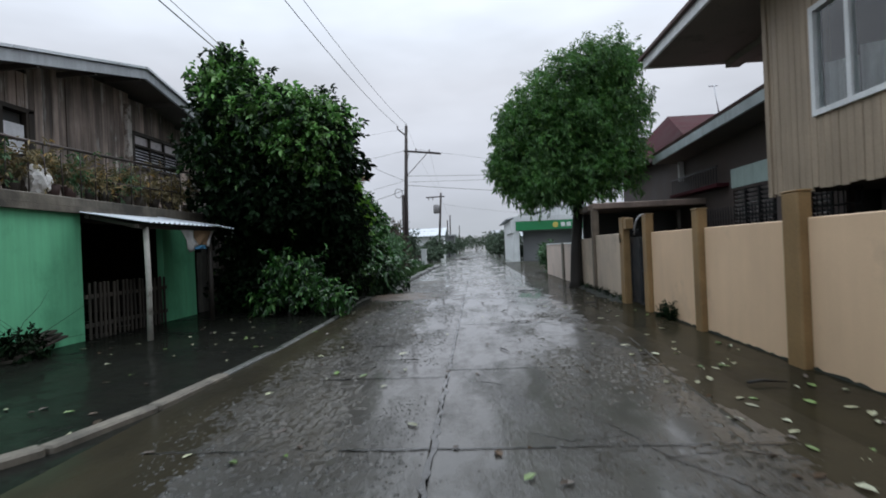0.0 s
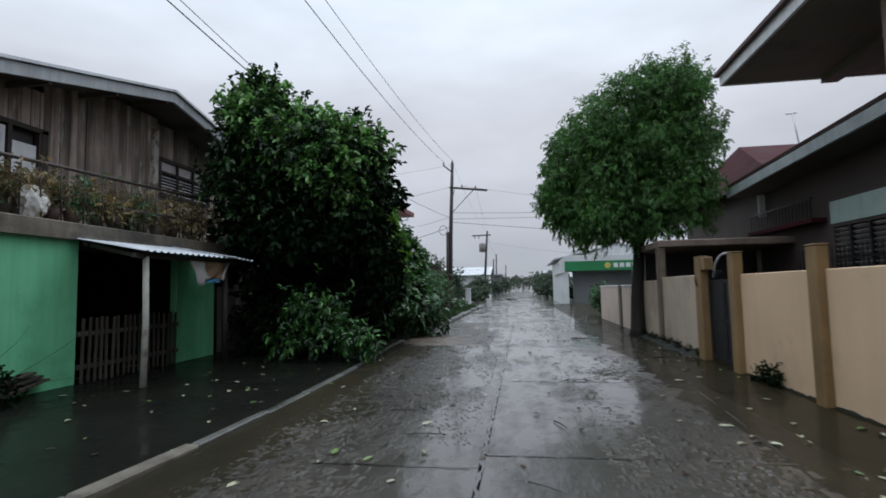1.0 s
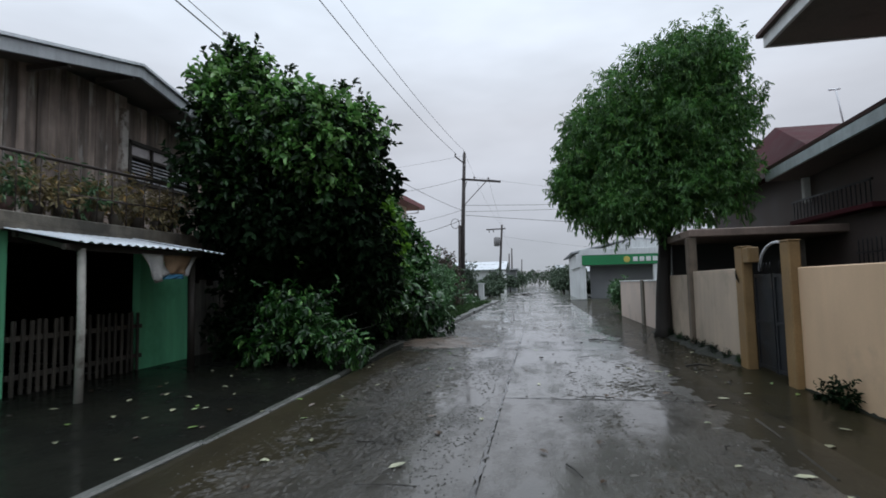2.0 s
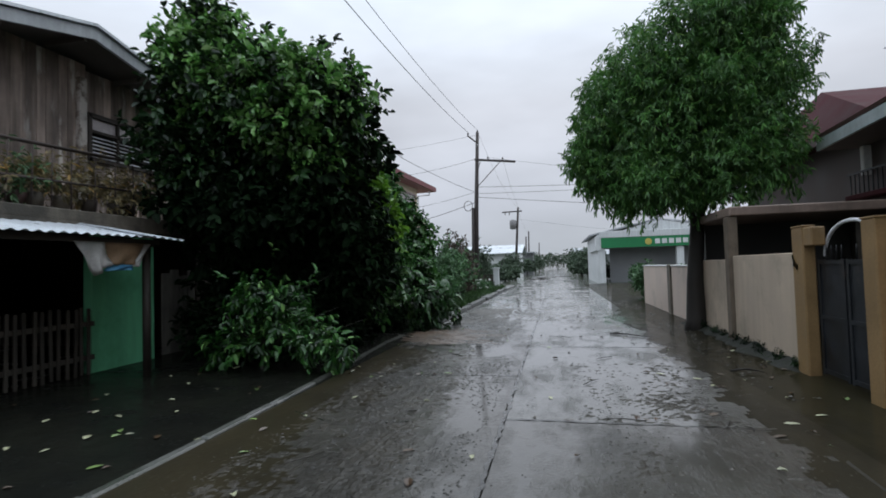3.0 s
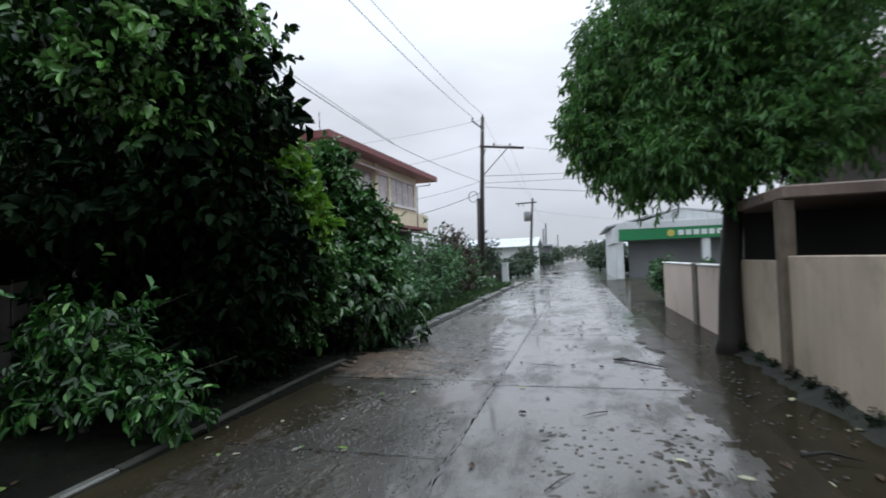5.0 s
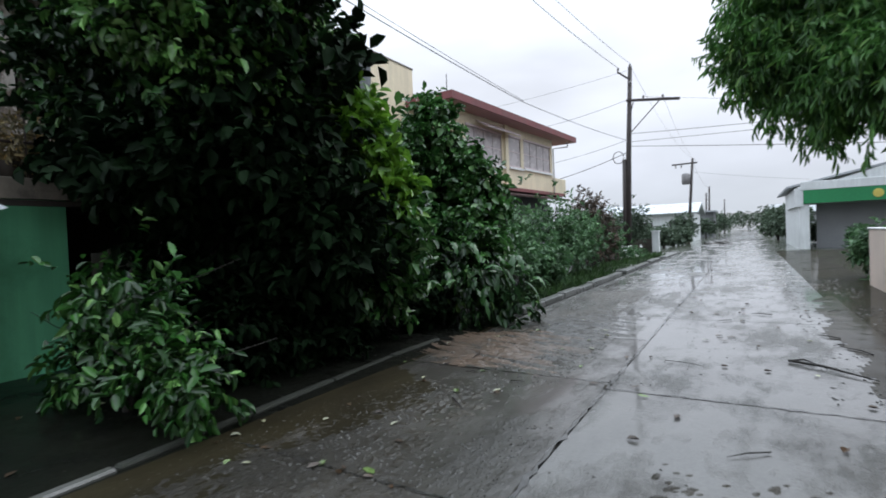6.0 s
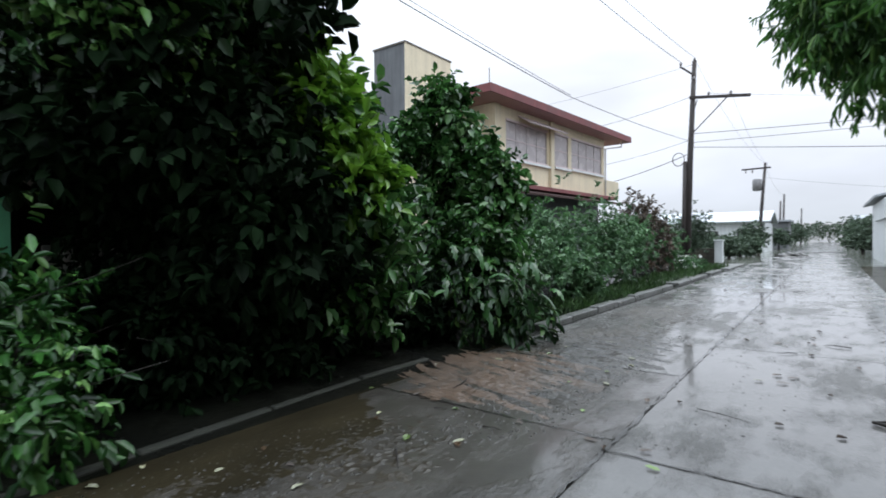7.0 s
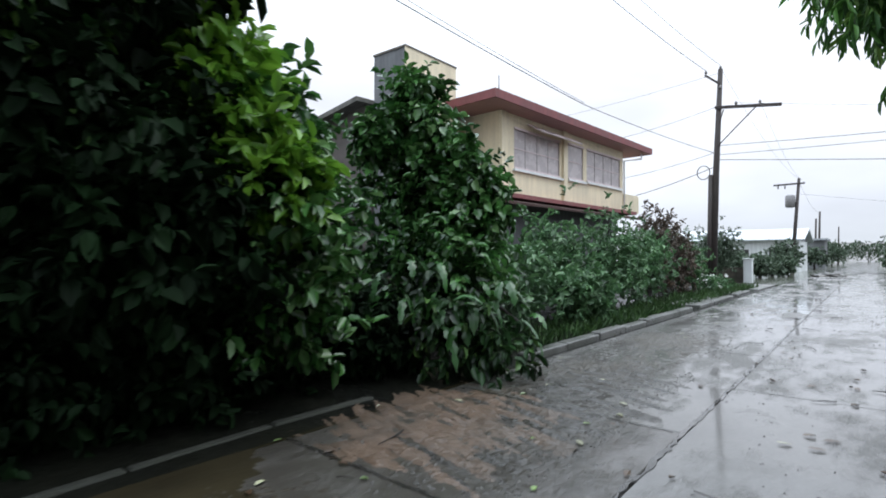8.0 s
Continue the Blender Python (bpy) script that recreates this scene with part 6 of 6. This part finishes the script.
for _ in range(46):
    x, y, a, ln = fr.uniform(-2.6, 2.9), fr.uniform(4, 30), fr.uniform(0, 6.28), fr.uniform(0.12, 0.5)
    twig([(x, y, 0.012), (x + math.cos(a) * ln * 0.5 + fr.uniform(-0.04, 0.04), y + math.sin(a) * ln * 0.5, 0.02), (x + math.cos(a) * ln, y + math.sin(a) * ln, 0.01)], fr.uniform(0.004, 0.008))


def crumbs(name, bands, label):
    """Grit and mud crumbs: small faceted lumps in one mesh."""
    vs, fs = [], []
    for x0, x1, y0, y1, k, s in bands:
        for _ in range(k):
            x, y = fr.uniform(x0, x1), fr.uniform(y0, y1)
            if noise.noise((x * 1.1, y * 0.5, 5)) < -0.12:
                continue
            a, w, h = fr.uniform(0, 6.28), s * fr.uniform(0.4, 1.3), s * fr.uniform(0.15, 0.45)
            i = len(vs)
            for q in range(5):
                t = a + q * 1.257
                vs.append((x + math.cos(t) * w * fr.uniform(0.6, 1.3), y + math.sin(t) * w * fr.uniform(0.5, 1.1), -0.004))
            vs.append((x + fr.uniform(-0.3, 0.3) * w, y, h))
            fs += [(i + q, i + (q + 1) % 5, i + 5) for q in range(5)]
    ob = new(name, raw_mesh(name, vs, fs, "crumb"))
    tagged(ob, label, "debris", kind="stuff")


crumbs("mud_crumbs", [(-2.9, -0.6, 2.5, 13.6, 7000, 0.022), (-3.0, -0.9, 13.6, 22, 3600, 0.022), (0.4, 2.1, 2.0, 10.5, 1500, 0.016), (1.4, 2.9, 10, 26, 900, 0.026), (-0.9, 0.6, 2, 30, 420, 0.016), (-2.8, 2.2, 22, 45, 700, 0.03)],
       "dark mud crumbs and grit on the wet road")


def mud_relief(name, x0, x1, y0, y1, step, cover, label):
    """Gritty mud that stands out of the water film in ragged islands."""
    nx, ny = int((x1 - x0) / step), int((y1 - y0) / step)
    hs = {}
    vs, fs, idx = [], [], {}
    for i in range(nx + 1):
        for j in range(ny + 1):
            x, y = x0 + i * step, y0 + j * step
            edge = min(1, (i / nx) / 0.15, (1 - i / nx) / 0.25, (j / ny) / 0.1, (1 - j / ny) / 0.1)
            big = noise.noise((x * 0.8, y * 0.45, 2.0)) + 0.5 * noise.noise((x * 2.3, y * 1.4, 7.0))
            fine = 0.4 * noise.noise((x * 10, y * 8, 1.0)) + 0.6 * noise.noise((x * 25, y * 21, 4.0))
            hs[i, j] = 0.030 * (big * 0.5 + fine * 1.0 + cover - 0.8 * (1 - edge))
    for i in range(nx):
        for j in range(ny):
            c = ((i, j), (i + 1, j), (i + 1, j + 1), (i, j + 1))
            if max(hs[q] for q in c) > 0.0005:
                for q in c:
                    if q not in idx:
                        idx[q] = len(vs)
                        vs.append((x0 + q[0] * step, y0 + q[1] * step, max(-0.003, hs[q])))
                fs.append([idx[q] for q in c])
    tagged(new(name, raw_mesh(name, vs, fs, "relief")), label, "mud", kind="stuff")


mud_relief("mud_relief", -2.75, -0.9, 2.4, 13.7, 0.024, 0.06, "gritty brown mud standing out of the water on the road")
mud_relief("mud_relief", -3.0, -0.9, 13.9, 23, 0.03, 0.0, "gritty brown mud standing out of the water on the road")
mud_relief("mud_relief", 0.0, 2.1, 8.6, 12.4, 0.026, -0.24, "scaled dark patches on the washed road slab")
mud_relief("mud_relief", 0.3, 2.3, 2.0, 9.0, 0.026, -0.12, "gritty brown mud standing out of the water on the road")


def mud_film(name, x0, x1, y0, y1, step, material, label):
    """Smooth mud washed along the road's edge, thinning out in a ragged line."""
    nx, ny = int(abs(x1 - x0) / step), int((y1 - y0) / step)
    side = step if x1 > x0 else -step
    vs, fs, hs, idx = [], [], {}, {}
    for i in range(nx + 1):
        for j in range(ny + 1):
            x, y = x0 + i * side, y0 + j * step
            reach = (0.62 + 0.35 * noise.noise((y * 0.5, 2.0, 1.0)) + 0.25 * noise.noise((x * 2.5, y * 2.0, 6.0)) + 0.12 * noise.noise((x * 9, y * 8, 3.0))) * min(1, j / 14, (ny - j) / 14)
            hs[i, j] = 0.010 * (reach - i / nx) + 0.002 * noise.noise((x * 6, y * 5, 8.0))
    for i in range(nx):
        for j in range(ny):
            c = ((i, j), (i + 1, j), (i + 1, j + 1), (i, j + 1))
            if max(hs[q] for q in c) > 0.0005:
                for q in c:
                    if q not in idx:
                        idx[q] = len(vs)
                        vs.append((x0 + q[0] * side, y0 + q[1] * step, min(0.006, max(-0.008, hs[q]))))
                fs.append([idx[q] for q in c])
    me = raw_mesh(name, vs, fs, material)
    me.polygons.foreach_set("use_smooth", [True] * len(me.polygons))
    tagged(new(name, me), label, "mud", kind="stuff")


mud_film("washed_mud", 2.3, 1.5, 1.5, 22.0, 0.05, "mudfilm", "thin brown mud washed from the verge onto the road")
mud_film("washed_mud", -3.02, -1.5, 1.5, 13.6, 0.05, "mudfilm", "smooth brown mud washed along the edge of the road")
bm = bmesh.new()
jr = random.Random(3)
ribbon(bm, [(-0.46, 1.0), (-0.46, 24.0)], 0.006, 0.03, 0.003, jr, 0.09)
for y, a, b in ((3.2, -2.9, 2.0), (5.2, -2.9, -0.46), (5.5, -0.46, 2.0), (8.95, -0.46, 2.0), (11.0, -2.9, -0.46), (13.8, -3.0, -0.46), (13.55, -0.46, 2.1), (16.1, -2.9, -0.46)):
    ribbon(bm, [(a, y + 0.03), (b, y - 0.02)], 0.003, 0.024, 0.003, jr, 0.08)
for pts in ([(0.7, 3.9), (0.95, 3.4), (1.05, 3.0), (1.35, 2.6), (1.4, 2.2)], [(1.05, 3.0), (1.5, 3.1), (1.9, 2.9)], [(0.95, 3.4), (0.5, 3.3), (0.2, 3.5)], [(-2.7, 9.0), (-2.0, 8.6), (-1.3, 8.8)], [(-2.4, 7.0), (-1.8, 6.7), (-1.5, 6.2)], [(-2.35, 13.75), (-2.15, 14.2), (-1.8, 14.5)]):
    ribbon(bm, pts, 0.001, 0.016, 0.003, jr, 0.045)
tagged(part("crack_filling", bm, "joint"), "dark mud filling the cracks and joints", "debris", kind="stuff")


def scoured_mud(name, x0, x1, y0, y1, material, cover, seed, label):
    """Mud washed over the road in long slanting ridges and loose clods."""
    step = 0.026
    nx, ny = int((x1 - x0) / step), int((y1 - y0) / step)
    hs, vs, fs, idx = {}, [], [], {}
    for i in range(nx + 1):
        for j in range(ny + 1):
            x, y = x0 + i * step, y0 + j * step
            u, v = x * 0.95 - y * 0.3, x * 0.3 + y * 0.95
            r = math.hypot((i / nx - 0.5) * 2, (j / ny - 0.5) * 2)
            ridge = noise.noise((u * 1.5, v * 8, seed)) + 0.5 * noise.noise((u * 4, v * 22, seed + 3))
            clod = 0.45 * noise.noise((x * 15, y * 13, seed + 6)) + 0.4 * noise.noise((x * 34, y * 30, seed + 8))
            hs[i, j] = 0.027 * (1.0 * ridge + 0.5 * clod + cover - 1.3 * max(0, r - 0.45))
    for i in range(nx):
        for j in range(ny):
            c = ((i, j), (i + 1, j), (i + 1, j + 1), (i, j + 1))
            if max(hs[q] for q in c) > 0.0005:
                for q in c:
                    if q not in idx:
                        idx[q] = len(vs)
                        vs.append((x0 + q[0] * step, y0 + q[1] * step, max(-0.004, hs[q])))
                fs.append([idx[q] for q in c])
    tagged(new(name, raw_mesh(name, vs, fs, material)), label, "mud", kind="stuff")


scoured_mud("mud_streaks", -3.5, -1.0, 13.75, 16.4, "apron", 0.42, 3.0, "reddish brown mud streaks washed over the road edge")
scoured_mud("mud_clods", -2.6, -0.7, 13.4, 19.5, "crumb", 0.16, 21.0, "dark clods of mud and debris on the wet road")

# ---- kerb stones and road slabs ----
kerb = tagged(part("kerb", bx(-3.24, -12, -0.2, -3.0, -11.9, 0.02), "kerb"), "worn concrete kerb with moss stains along the road", "kerb", kind="structure")
kpath = [(-6.5, 0.9), (-5.4, 1.35), (-4.5, 1.9), (-3.75, 2.6), (-3.35, 3.3), (-3.15, 4.3), (-3.07, 5.5), (-3.05, 6.8), (-3.06, 8.0), (-3.09, 9.2), (-3.13, 10.3), (-3.2, 11.5), (-3.28, 12.7), (-3.35, 13.9), (-3.33, 15.1)]
kr = random.Random(8)


def kerb_stone(a, b, h, w=0.15, m="kerb"):
    bm = beam(bmesh.new(), (*a, h / 2 - 0.08), (*b, h / 2 - 0.08), w, h + 0.16)
    bmesh.ops.bevel(bm, geom=bm.edges[:], offset=0.018, segments=1, affect="EDGES")
    part("kerb_stone", bm, m, kerb)


for a, b in zip(kpath, kpath[1:]):
    # stones past y 10 are near-black to draw the shadow line along them
    kerb_stone(a, (a[0] + (b[0] - a[0]) * 0.985, a[1] + (b[1] - a[1]) * 0.985), (0.05 if a[1] < 5 else 0.032) + kr.uniform(-0.008, 0.008), 0.15 if a[1] < 5 else 0.10, "slab" if a[1] < 5 else "kerb" if a[1] < 10 else "moss")
for i in range(7):
    y = 17.9 + i * 1.3
    kerb_stone((-3.14 + kr.uniform(-0.02, 0.02), y), (-3.14, y + 1.26), 0.12 + kr.uniform(-0.02, 0.02), 0.2)
for i, (x0, x1, y0, y1, z) in enumerate(((-4.2, -3.1, 28.0, 30.4, 0.10), (-4.3, -3.2, 30.6, 33.5, 0.07), (-4.4, -3.2, 34.2, 37.0, 0.09), (-4.6, -3.1, 38.5, 44, 0.06))):
    part("kerb_stone", bx(x0, y0, -0.15, x1, y1, z, bevel=0.02), "kerb", kerb)
edge = [(2.1, 8.2), (2.04, 7.2), (1.97, 6.3), (1.9, 5.5), (1.83, 4.7), (1.78, 3.9), (1.76, 3.1)]
for a, b in zip(edge, edge[1:]):
    cut = kr.uniform(0.55, 0.95)
    kerb_stone(a, (a[0] + (b[0] - a[0]) * cut, a[1] + (b[1] - a[1]) * cut), 0.006 + kr.uniform(0, 0.012), 0.05, "mudfilm")
part("kerb_stone", bx(-3.62, 10.45, -0.2, -3.0, 17.8, -0.006), "verge", kerb, "muddy apron slab")

left_j = [-12, -7.5, -3.0, 0.2, 3.2, 5.2, 11.0, 13.8, 16.1] + [16.1 + 4.5 * i for i in range(1, 14)]
right_j = [-12, -7.5, -3.0, 0.2, 3.2, 5.5, 8.95, 13.55] + [13.55 + 4.55 * i for i in range(1, 14)]
sr = random.Random(2)
for joints, x0, x1 in ((left_j, -2.98, -0.474), (right_j, -0.446, 2.1)):
    for a, b in zip(joints, joints[1:]):
        dz = sr.uniform(-0.004, 0.0)
        part("road_slab", bx(x0, a + 0.008, -0.12, x1, b - 0.008, dz, bevel=0.008), "road_clean" if b > 20 or (x0 > -1 and a > 8) else "road", road)
